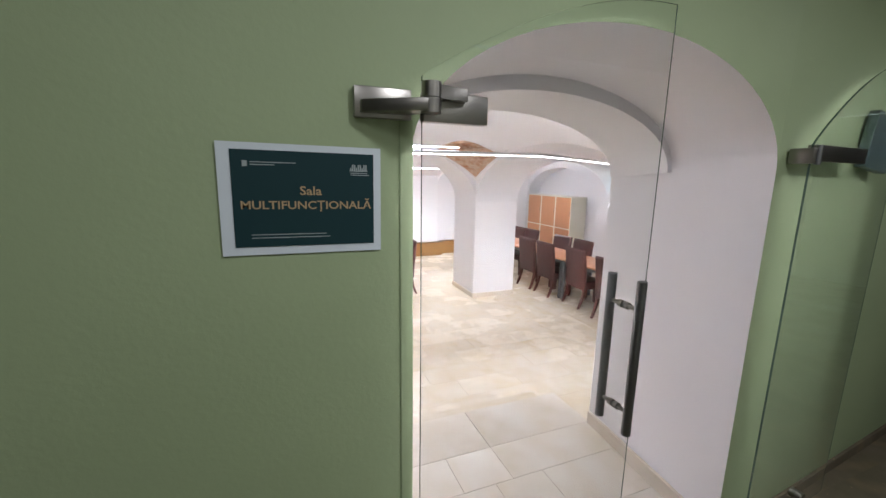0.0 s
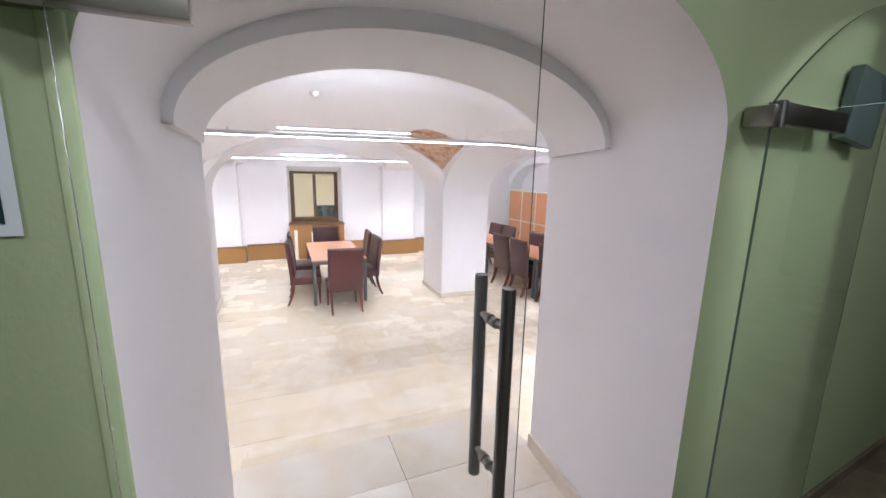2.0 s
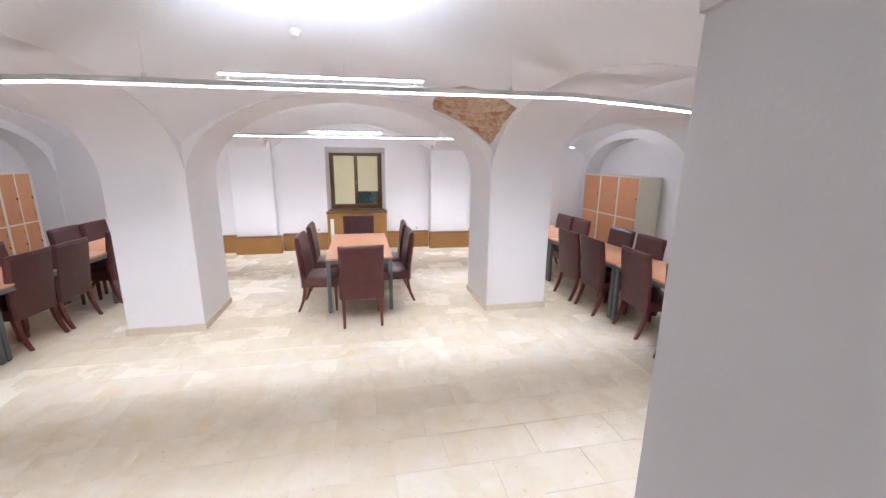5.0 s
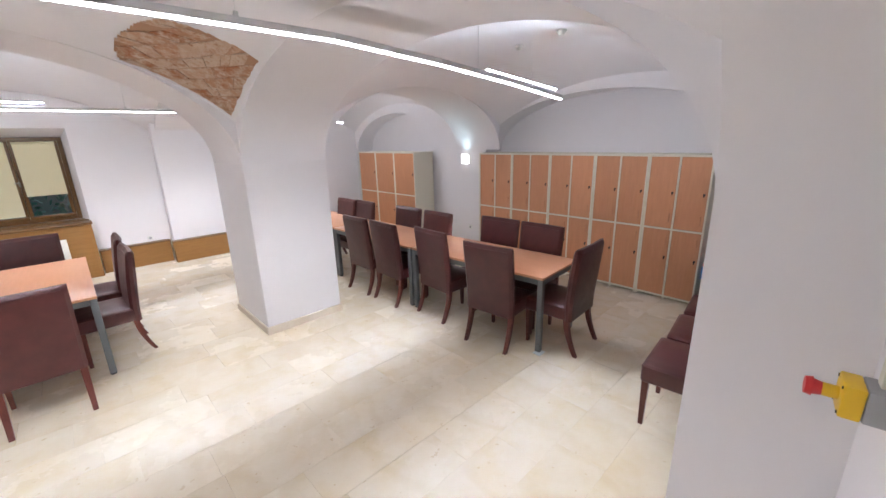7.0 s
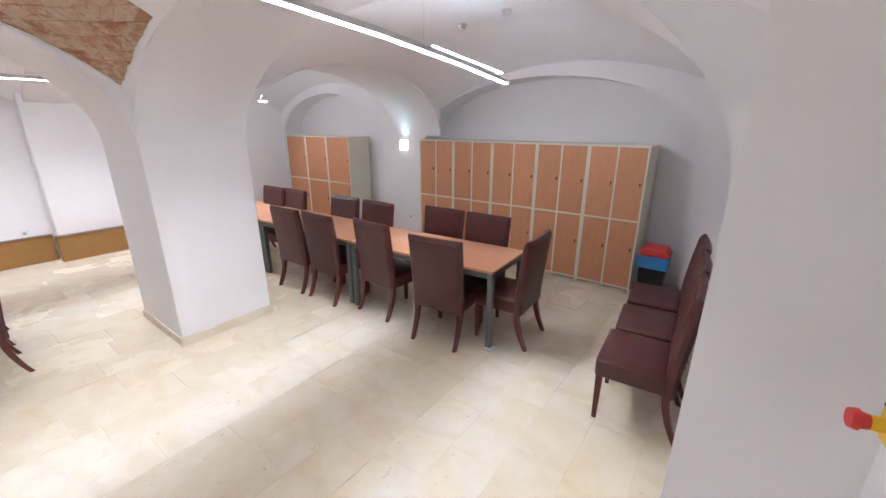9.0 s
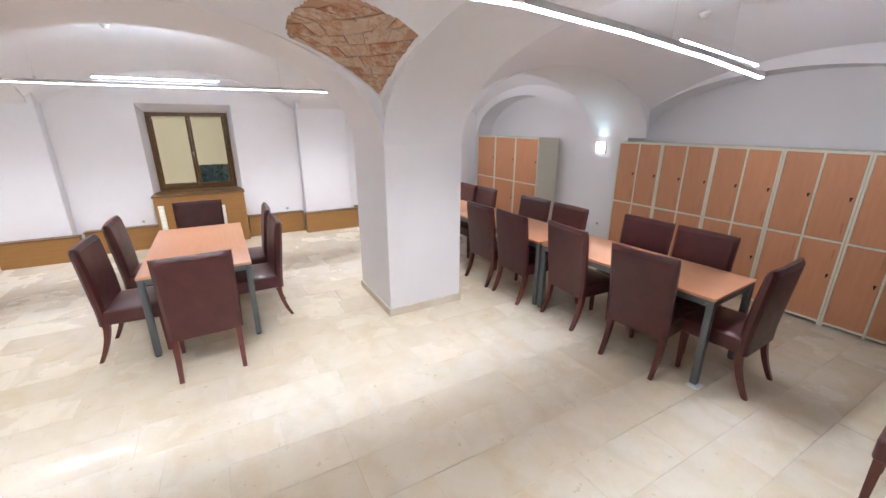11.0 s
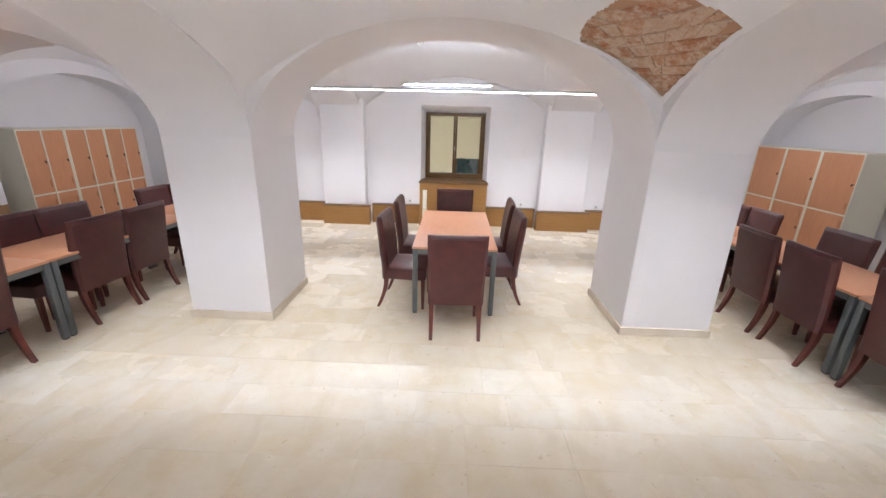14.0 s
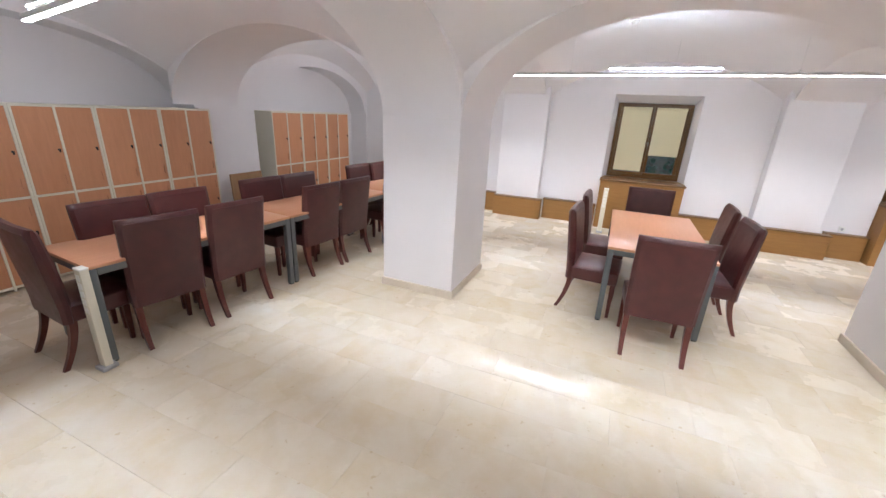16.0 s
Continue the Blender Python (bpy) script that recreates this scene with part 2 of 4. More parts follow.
# ---- plan (metres): x along the entrance wall, y towards the windows ----
XL, XR = -7.32, 3.85           # pilaster faces of the side walls
PLX = (-4.275, -3.47)           # pillars
PRX = (0.0, 0.85)
PY = (0.0, 0.94)
YF, YB = -3.74, 4.0            # pier face of the entrance wall, pilaster face of the window wall
WF, WB, WR, WL = -4.24, 4.22, 4.25, -7.72
CORR = -5.23                   # green face of the entrance wall
ZS, RY = 1.76, 0.88            # springing of all arches, rise of those along y
RISE = {"left": 0.83, "middle": 0.97, "right": 0.83}   # rise of the arches along x
LAND, EDGE = 0.46, -3.82     # landing height and its front edge
BAYS_X = {"left": (XL, PLX[0]), "middle": (PLX[1], PRX[0]), "right": (PRX[1], XR)}
BAYS_Y = {"front": (YF, PY[0]), "back": (PY[1], WB)}


def vault_z(u, v, rx):
    """Soffit of the arches."""
    return ZS + math.sqrt(max(0.0, rx * rx * (1 - u * u) + RY * RY * (1 - v * v)))


def dome_z(u, v, rx):
    """Surface of the sail vaults, which start above the pillar's corner and run out into the crowns of the arches."""
    a, b = rx * rx * (1 - u * u), RY * RY * (1 - v * v)
    return ZS + math.sqrt(max(0.0, a + b - 0.14 * a * b + 0.14 * (u * v) ** 4))


def grid(bm, nu, nv, f, keep=None):
    vs = [[bm.verts.new(f(i / nu, j / nv)) for j in range(nv + 1)] for i in range(nu + 1)]
    for i in range(nu):
        for j in range(nv):
            quad = (vs[i][j], vs[i + 1][j], vs[i + 1][j + 1], vs[i][j + 1])
            if keep is None or keep(sum((q.co for q in quad), Vector()) / 4):
                bm.faces.new(quad)


def eased(s):
    return -math.cos(math.pi * s)


def patch_edge(x, y):
    """Distance inside the bare brick patch at the corner of the pillar (negative: plastered)."""
    a, b = -x, -y
    r = math.hypot(a, b)
    top = 0.735 + 0.12 * math.sin(2 * math.atan2(b, a + 1e-6)) + 0.07 * (b / (r + 1e-6)) ** 4 + 0.012 * math.sin(9 * math.atan2(b, a + 1e-6)) + 0.014 * noise.noise((x * 9, y * 9, 0))
    side = min(min(a, b) - 0.03, a + b - 0.05) + 0.012 * noise.noise((x * 14, y * 14, 3))
    return min(top - r, side)


def build_ceiling():
    bm = bmesh.new()
    for bx, (x0, x1) in BAYS_X.items():
        for by, (y0, y1) in BAYS_Y.items():
            rx = RISE[bx]
            main = bx == "middle" and by == "front"
            n = 300 if main else 40

            def f(s, t):
                u, v = eased(s), eased(t)
                return ((x0 + x1) / 2 + u * (x1 - x0) / 2, (y0 + y1) / 2 + v * (y1 - y0) / 2, dome_z(u, v, rx))
            grid(bm, n, n, f, (lambda c: patch_edge(c.x, c.y) < 0 or c.x < -1.2) if main else None)
            # faces of the arches round the vault
            cx, cy, hx, hy = (x0 + x1) / 2, (y0 + y1) / 2, (x1 - x0) / 2, (y1 - y0) / 2
            for k in (-1, 1):
                if by != ("front" if k < 0 else "back"):
                    grid(bm, 40, 1, lambda s, t: (cx + hx * eased(s), cy + hy * k, vault_z(eased(s), 1, rx) * (1 - t) + dome_z(eased(s), 1, rx) * t))
                if bx != ("left" if k < 0 else "right"):
                    grid(bm, 40, 1, lambda s, t: (cx + hx * k, cy + hy * eased(s), vault_z(1, eased(s), rx) * (1 - t) + dome_z(1, eased(s), rx) * t))
        # band between the pillars, along x
        rx = RISE[bx]
        grid(bm, 40, 1, lambda s, t: ((x0 + x1) / 2 + eased(s) * (x1 - x0) / 2, PY[0] + t * (PY[1] - PY[0]), vault_z(eased(s), 1, rx)))
    for y0, y1 in BAYS_Y.values():
        for px in (PLX, PRX):
            grid(bm, 40, 1, lambda s, t: (px[0] + t * (px[1] - px[0]), (y0 + y1) / 2 + eased(s) * (y1 - y0) / 2, vault_z(1, eased(s), 1.0)))
    box(bm, WL - 0.3, WR + 0.3, WF - 0.2, WB + 0.6, 3.2, 3.4)
    ob = structure("ceiling", bm, WHITE, "white plastered sail vaults between wide arches", "ceiling")
    return ob


def arch_profile(s0, s1, zs, top, n=28, corbel=0.0, base=None):
    """Outline of an arched opening from its left foot to its right foot, as (s, z)."""
    c, h = (s0 + s1) / 2, (s1 - s0) / 2
    pts = [(s0, base)] if base is not None else []
    if corbel:
        pts.append((s0, zs))
    for i in range(n + 1):
        a = math.pi * (1 - i / n)
        pts.append((c + (h - corbel) * math.cos(a), zs + (top - zs) * math.sin(a)))
    if corbel:
        pts.append((s1, zs))
    return pts + ([(s1, base)] if base is not None else [])


def pierced(bm, place, s0, s1, z0, z1, d0, d1, near, far, m_near=0, m_in=0, m_far=0, faces="nif"):
    """A wall from s0 to s1 and depth d0 to d1 with one opening whose outlines at both faces are near and far."""
    def ring(out, d, mi):
        a, b = out[0][0], out[-1][0]
        def quad(p):
            f = bm.faces.new([bm.verts.new(place(*q)) for q in p])
            f.material_index = mi
        quad([(s0, d, z0), (a, d, z0), (a, d, z1), (s0, d, z1)])
        quad([(b, d, z0), (s1, d, z0), (s1, d, z1), (b, d, z1)])
        for (p, pz), (q, qz) in zip(out, out[1:]):
            if abs(q - p) > 1e-5:
                quad([(p, d, pz), (q, d, qz), (q, d, z1), (p, d, z1)])
    if "n" in faces:
        ring(near, d0, m_near)
    if "f" in faces:
        ring(far, d1, m_far)
    if "i" in faces:
        a = [bm.verts.new(place(s, d0, z)) for s, z in near]
        b = [bm.verts.new(place(s, d1, z)) for s, z in far]
        for i in range(len(a) - 1):
            f = bm.faces.new((a[i], a[i + 1], b[i + 1], b[i]))
            f.material_index = m_in


def along_x(s, d, z):
    return (s, d, z)


def along_y(s, d, z):
    return (d, s, z)


def build_walls():
    # right and left walls: niches under wall arches
    for side, face, back, name in ((1, XR, WR, "wall_right"), (-1, XL, WL, "wall_left")):
        bm = bmesh.new()
        for n0, n1, a0, a1, top in ((WF, 0.75, -3.44, 0.33, 2.50), (0.75, WB, 1.22, 4.19, 2.47)):
            o = arch_profile(a0, a1, 1.72, top, corbel=0.05, base=0.0)
            pierced(bm, along_y, n0, n1, 0, 3.2, face, back, o, o, faces="ni")
        box(bm, back, back + side * 0.3, WF - 0.3, WB + 0.6, -0.1, 3.3)
        structure(name, bm, WHITE, "white plastered wall with arched niches", "wall")
    # window wall
    bm = bmesh.new()
    cuts = ((WL, -3.71), (-3.71, 0.37), (0.37, WR))
    for (n0, n1), (w0, w1) in zip(cuts, WINDOWS):
        near = [(w0, 0.0), (w0, 0.86), (w0, 2.24), (w1, 2.24), (w1, 0.86), (w1, 0.0)]
        far = [(w0 + 0.07, 0.0), (w0 + 0.07, 0.86), (w0 + 0.07, 2.12), (w1 - 0.07, 2.12), (w1 - 0.07, 0.86), (w1 - 0.07, 0.0)]
        pierced(bm, along_x, n0, n1, 0, 3.2, WB, WB + 0.28, near, far)
        box(bm, w0, w1, WB + 0.02, WB + 0.5, -0.1, 0.84)
        out = [(w0 + 0.07, 0.0), (w0 + 0.07, 2.12), (w1 - 0.07, 2.12), (w1 - 0.07, 0.0)]
        pierced(bm, along_x, n0, n1, 0, 3.2, WB + 0.28, WB + 0.6, out, out)
    for x0, x1 in ((-4.20, -3.40), (-0.06, 0.79)):
        structure("pilaster", boxed(x0, x1, YB, WB + 0.01, 0, 2.4, 0.012, 2), WHITE, "white plastered pilaster on the window wall", "pilaster")
    structure("wall_windows", bm, WHITE, "white plastered outer wall with deep window reveals", "wall")
    # piers and niches of the entrance wall
    bm = bmesh.new()
    for n0, n1, a0, a1, top in ((WL, -3.9, -7.25, -4.36, 2.68), (-3.9, 0.45, -3.46, 0.0, 2.715), (0.45, WR, 0.9, 3.8, 2.68)):
        o = arch_profile(a0, a1, 1.7, top, base=0.0)
        pierced(bm, along_x, n0, n1, 0, 3.2, YF, WF, o, o, faces="ni")
    # thick wall with the arched doorway, in two steps
    near = arch_profile(-2.77, -1.22, 2.25, 2.685, base=LAND)
    mid = arch_profile(-2.775, -1.15, 2.26, 2.655, base=LAND)
    mid_low = arch_profile(-2.775, -1.15, 2.25, 2.592, corbel=0.03, base=LAND)
    far = arch_profile(-2.755, -1.115, 2.225, 2.575, corbel=0.01, base=LAND)
    YM = -4.70
    pierced(bm, along_x, -8.6, 6.2, LAND - 0.7, 3.3, CORR, YM, near, mid, 1, 0, 0, "ni")
    for v in bm.verts:
        if v.co.x > 6.1 and abs(v.co.y - CORR) < 1e-4:
            v.co.y += SKEW * 7.375
    a = [bm.verts.new((s, YM, z)) for s, z in mid]
    b = [bm.verts.new((s, YM, z)) for s, z in mid_low]
    inner = b[2:-2]
    arc = a[1:-1]
    for i in range(len(arc) - 1):
        bm.faces.new((arc[i], arc[i + 1], inner[i + 1], inner[i]))
    pierced(bm, along_x, -8.6, 6.2, LAND - 0.7, 3.3, YM, WF, mid_low, far, 0, 0, 0, "if")
    structure("wall_entrance", bm, [WHITE, GREEN], "thick entrance wall, green outside and white inside, with an arched doorway", "wall")
    # the face beside the doorway stands askew
    bm = bmesh.new()
    p = [(far[-1][0] + 0.002, WF + 0.002), (0.02, WF + 0.145), (0.02, WF - 0.05), (far[-1][0] + 0.002, WF - 0.05)]
    lo = [bm.verts.new((x, y, -0.1)) for x, y in p]
    hi = [bm.verts.new((x, y, 3.2)) for x, y in p]
    for i in range(4):
        bm.faces.new((lo[i], lo[(i + 1) % 4], hi[(i + 1) % 4], hi[i]))
    structure("wall_splay", bm, WHITE, "white plastered wall face beside the doorway", "wall")


WINDOWS = ((-6.09, -4.80), (-2.35, -1.06), (1.42, 2.71))
SKEW = 0.08                    # the green wall beyond the doorway runs slightly back


def build_pillar(name, px):
    bm = bmesh.new()
    box(bm, px[0], px[1], PY[0], PY[1], 0, 3.1, 0.012, 2)
    ob = structure(name, bm, WHITE, "square white plastered pillar carrying the vaults", "pillar")
    sk = bmesh.new()
    o, i, h = 0.016, -0.004, 0.085
    for x0, x1, y0, y1 in ((px[0] - o, px[1] + o, PY[0] - o, PY[0] - i), (px[0] - o, px[1] + o, PY[1] + i, PY[1] + o),
                           (px[0] - o, px[0] - i, PY[0] - i, PY[1] + i), (px[1] + i, px[1] + o, PY[0] - i, PY[1] + i)):
        box(sk, x0, x1, y0, y1, 0, h, 0.004, 1)
    part("baseboard", sk, SKIRT, ob, "beige stone skirting")
    return ob


def strip(bm, x0, x1, y0, y1, h, z0=0.0):
    box(bm, min(x0, x1), max(x0, x1), min(y0, y1), max(y0, y1), z0, z0 + h, 0.004, 1)


def build_floor():
    bm = bmesh.new()
    box(bm, WL - 0.3, WR + 0.3, WF - 0.05, WB + 0.6, -0.3, -0.004)
    floor = structure("floor", bm, GROUT, "polished cream marble tiles", "floor")
    tw, th, gap = 0.66, 0.325, 0.0007
    tile = bmesh.new()
    box(tile, gap, tw - gap, gap, th - gap, -0.02, 0.0)
    me = mesh_of("tile", tile, MARBLE, False)
    rest_v, rest_f = [], []
    rng = random.Random(4)
    count = 0
    j = 0
    y = WF
    while y < WB:
        x = WL - rng.random() * tw
        while x < WR:
            near = -5.3 < x + tw / 2 < 2.6 and -3.3 < y < 2.2
            if near and count < 300:
                ob = new("tile", me)
                ob.location = (x, y, rng.uniform(-0.0002, 0.0002))
                ob.rotation_euler = (rng.gauss(0, 0.0012), rng.gauss(0, 0.0012), 0)
                ob.parent = floor
                count += 1
            else:
                k = len(rest_v)
                for dz in (-0.02, 0.0):
                    rest_v.extend([(x + gap, y + gap, dz), (x + tw - gap, y + gap, dz), (x + tw - gap, y + th - gap, dz), (x + gap, y + th - gap, dz)])
                rest_f.extend([(k + 4, k + 5, k + 6, k + 7), (k, k + 1, k + 5, k + 4), (k + 1, k + 2, k + 6, k + 5), (k + 2, k + 3, k + 7, k + 6), (k + 3, k, k + 4, k + 7)])
            x += tw
        y += th
        j += 1
    me2 = bpy.data.meshes.new("tiles")
    me2.from_pydata(rest_v, [], rest_f)
    me2.materials.append(MARBLE)
    ob = new("tiles", me2)
    ob.parent = floor
    tagged(ob, kind="stuff")


def build_steps():
    # landing in the doorway and two steps down into the room
    bm = boxed(-2.9, -0.95, CORR, WF + 0.001, -0.1, LAND - 0.022)
    landing = structure("floor_landing", bm, GROUT, "dull beige stone landing inside the doorway", "floor")
    x = (-2.86, -2.24, -1.92, -1.0)
    y = (CORR, -4.86, -4.52, WF + 0.01)
    for a, b in zip(x, x[1:]):
        for c, d in zip(y, y[1:]):
            sh = 0.2 if c == y[1] else 0.0
            part("slab", boxed(a + 0.0008 + (sh if a > -2.7 else 0), b - 0.0008 + (sh if b < -1.01 else 0), c + 0.0008, d - 0.0008, LAND - 0.03, LAND, 0.0015, 1), STONE, landing)
    rise = LAND / 3
    step = structure("step_1", boxed(-2.78, -1.12, WF + 0.002, EDGE - 0.02, 0, LAND - 0.03), STONE, "beige stone top step with a slab joint", "step")
    for a, b in ((-2.80, -1.9215), (-1.9185, -1.11)):
        part("slab", boxed(a, b, WF + 0.0115, EDGE, LAND - 0.03, LAND, 0.006, 2), STONE, step)
    for n, name in ((2, "step_2"), (1, "step_3")):
        y0 = EDGE - 0.018 + (2 - n) * 0.3
        low = structure(name, boxed(-2.78, -1.12, y0, y0 + 0.28, 0, rise * n - 0.03), MARBLE, "cream marble step", "step")
        part("slab", boxed(-2.80, -1.11, y0, y0 + 0.31, rise * n - 0.03, rise * n, 0.006, 2), MARBLE, low)
    # skirting of the jambs and of the room's walls
    bm = bmesh.new()
    for p, q, s in (((-1.219, CORR + 0.02), (-1.116, WF), -1), ((-2.771, CORR + 0.02), (-2.756, WF), 1)):
        v = []
        for z in (LAND, LAND + 0.09):
            for (px, py), o in ((p, 0.004), (q, 0.004), (q, -0.016), (p, -0.016)):
                v.append(bm.verts.new((px - s * o, py, z)))
        for f in ((0, 1, 2, 3), (4, 5, 6, 7), (0, 1, 5, 4), (1, 2, 6, 5), (2, 3, 7, 6), (3, 0, 4, 7)):
            bm.faces.new([v[i] for i in f])
    strip(bm, -0.014, 0.004, WF + 0.14, YF - 0.004, 0.085)
    strip(bm, -0.01, 0.9, YF - 0.004, YF + 0.014, 0.085)
    strip(bm, 0.896, 0.914, WF + 0.014, YF - 0.004, 0.085)
    strip(bm, 0.9, 3.8, WF - 0.004, WF + 0.014, 0.085)
    strip(bm, -3.46, -2.79, WF - 0.004, WF + 0.014, 0.085)
    strip(bm, XR - 0.014, XR + 0.004, 0.49, 1.03, 0.085)
    strip(bm, XL - 0.004, XL + 0.014, 0.49, 1.03, 0.085)
    structure("baseboard", bm, SKIRT, "beige stone skirting along the walls", "baseboard")


def build_corridor():
    y1 = -7.6
    bm = boxed(-8.6, 6.2, y1, CORR, LAND - 0.3, LAND - 0.003)
    box(bm, -1.02, 6.2, CORR, CORR + 0.62, LAND - 0.3, LAND - 0.0035)
    floor = structure("floor_corridor", bm, CORR_FLOOR, "dark stone corridor floor", "floor")
    structure("wall_corridor", boxed(-8.6, 6.2, y1 - 0.2, y1, LAND - 0.3, 3.3), CORR_WHITE, "plain corridor wall", "wall")
    structure("wall_corridor_end", boxed(-8.8, -8.6, y1, CORR, LAND - 0.3, 3.3), CORR_WHITE, "plain corridor end wall", "wall")
    structure("wall_corridor_far", boxed(6.2, 6.4, y1, CORR + 0.7, LAND - 0.3, 3.3), CORR_WHITE, "plain corridor end wall", "wall")
    structure("ceiling_corridor", boxed(-8.6, 6.2, y1, WF - 0.2, 3.31, 3.5), CORR_WHITE, "plain corridor ceiling", "ceiling")
    bm = bmesh.new()
    strip(bm, 0, 7.4, -0.014, 0.004, 0.07, LAND - 0.003)
    bmesh.ops.transform(bm, matrix=pose(-1.16, CORR, 0, 0, 0, math.degrees(math.atan(SKEW))), verts=bm.verts)
    strip(bm, -8.6, -2.79, CORR - 0.014, CORR + 0.004, 0.07, LAND - 0.003)
    structure("baseboard_corridor", bm, CORR_FLOOR, "dark stone corridor skirting", "baseboard")


build_ceiling()
build_walls()
build_pillar("pillar_right", PRX)
build_pillar("pillar_left", PLX)
build_steps()
build_corridor()


# ---- windows and the panelling under them ----
def build_window(name, w0, w1):
    win = tagged(new(name), "brown wooden casement window with cream roller blinds", "window", kind="structure")
    x0, x1, y, z0, z1 = w0 + 0.07, w1 - 0.07, WB + 0.28, 0.87, 2.12
    fr = bmesh.new()
    w = 0.055
    for b in ((x0, x1, z0, z0 + w), (x0, x1, z1 - w, z1), (x0, x0 + w, z0 + w, z1 - w), (x1 - w, x1, z0 + w, z1 - w)):
        box(fr, b[0], b[1], y - 0.03, y + 0.06, b[2], b[3], 0.006, 1)
    part("frame", fr, WINDOW_WOOD, win)
    c = (x0 + x1) / 2
    for a, b, drop in ((x0 + w, c, 0.075), (c, x1 - w, 0.36)):
        sash = bmesh.new()
        s, za, zb = 0.05, z0 + w, z1 - w
        for q in ((a, b, za, za + s), (a, b, zb - s, zb), (a, a + s, za + s, zb - s), (b - s, b, za + s, zb - s)):
            box(sash, q[0] + 0.002, q[1] - 0.002, y - 0.05, y + 0.02, q[2], q[3], 0.008, 2)
        so = part("sash", sash, WINDOW_WOOD, win)
        pane = part("pane", boxed(a + s, b - s, y - 0.006, y, za + s, zb - s), GLASS, so)
        pane.visible_shadow = False
        bl = bmesh.new()
        box(bl, a + s - 0.012, b - s + 0.012, y - 0.054, y - 0.051, za + drop, zb - 0.02)
        box(bl, a + s - 0.012, b - s + 0.012, y - 0.058, y - 0.051, za + drop - 0.012, za + drop, 0.002, 1)
        cyl(bl, (a + s - 0.015, y - 0.07, zb - 0.025), (b - s + 0.015, y - 0.07, zb - 0.025), 0.018, 12)
        part("roller_blind", bl, BLIND, win, "cream roller blind")
    hd = bmesh.new()
    box(hd, c - 0.012, c + 0.012, y - 0.062, y - 0.05, 1.42, 1.5, 0.003, 1)
    box(hd, c - 0.05, c + 0.012, y - 0.085, y - 0.07, 1.47, 1.488, 0.004, 1)
    cyl(hd, (c, y - 0.05, 1.479), (c, y - 0.08, 1.479), 0.008, 8)
    part("handle", hd, BRUSHED, win, "small metal window handle")
    # boxed window seat under the sill
    seat = thing("sill_box", "brown wooden sill box under the window", "window sill", "boxes under the windows")
    part("panel", boxed(w0 + 0.005, w1 - 0.005, YB - 0.05, WB + 0.015, 0, 0.832, 0.004, 1), OAK_BOARD, seat)
    part("sill", boxed(w0 - 0.012, w1 + 0.012, YB - 0.075, WB + 0.0, 0.834, 0.862, 0.006, 2), OAK_TRIM, seat, "dark varnished sill")
    part("sill_back", boxed(w0 + 0.012, w1 - 0.012, WB + 0.002, WB + 0.25, 0.8615, 0.868, 0.002, 1), OAK_TRIM, seat, "dark varnished sill")


for k, (w0, w1) in enumerate(WINDOWS):
    build_window(f"window_{k + 1}", w0, w1)


def panel_run(x0, x1, front, back):
    h = 0.375
    run = thing("pipe_casing", "low brown wooden pipe casing along the window wall", "casing", "casings along the window wall")
    part("board", boxed(x0, x1, front, back, 0, h - 0.022, 0.003, 1), OAK_BOARD, run)
    part("top", boxed(x0 - 0.008, x1 + 0.008, front - 0.014, back, h - 0.02, h, 0.004, 1), OAK_TRIM, run, "dark top board")


CF, CP = 4.10, 3.88
for x0, x1 in ((XL, -6.11), (-4.785, -4.215), (-3.295, -2.365), (-1.045, -0.105), (0.915, 1.405), (2.725, XR)):
    panel_run(x0, x1, CF, WB - 0.003)
for x0, x1 in ((-4.205, -3.305), (-0.095, 0.905)):
    panel_run(x0, x1, CP, YB - 0.003)


# ---- glass doors ----
def glass_leaf(name, label, m, width, base_top, rise_top, base_z):
    leaf = thing(name, label, "glass door", "glass doors of the room")
    leaf.matrix_basis = m
    bm = bmesh.new()
    n, t = 24, 0.004
    outline = [(0, base_z)]
    for i in range(n + 1):
        s = i / n
        outline.append((s * width, base_top + (rise_top - base_top) * math.sin(s * math.pi / 2) ** 0.9))
    outline.append((width, base_z))
    front = [bm.verts.new((x, -t, z)) for x, z in outline]
    back = [bm.verts.new((x, t, z)) for x, z in outline]
    bm.faces.new(front)
    bm.faces.new(back[::-1])
    for i in range(len(outline)):
        k = (i + 1) % len(outline)
        f = bm.faces.new((front[i], front[k], back[k], back[i]))
        f.material_index = 1
    pane = part("pane", bm, [GLASS, GLASS_EDGE], leaf, "clear toughened glass", smooth=False)
    pane.visible_shadow = False
    return leaf


leaf = glass_leaf("glass_door", "closed clear glass door leaf with arched top and steel handle", pose(-2.76, -5.297, 0), 0.805, 2.45, 2.73, LAND + 0.01)
for y0 in (-0.065, 0.062):
    hb = bmesh.new()
    cyl(hb, (0.717, y0, 1.355), (0.717, y0, 1.895), 0.0155, 20)
    bar = part("handle", hb, DARK_STEEL, leaf, "dark brushed steel pull bar")
    for z in (1.435, 1.80):
        bolt = bmesh.new()
        cyl(bolt, (0.717, 0.008 if y0 > 0 else -0.008, z), (0.717, y0 * 0.8, z), 0.008, 10)
        cyl(bolt, (0.717, 0.006 if y0 > 0 else -0.006, z), (0.717, y0 * 0.35, z), 0.013, 14)
        part("bolt", bolt, BRUSHED, bar)


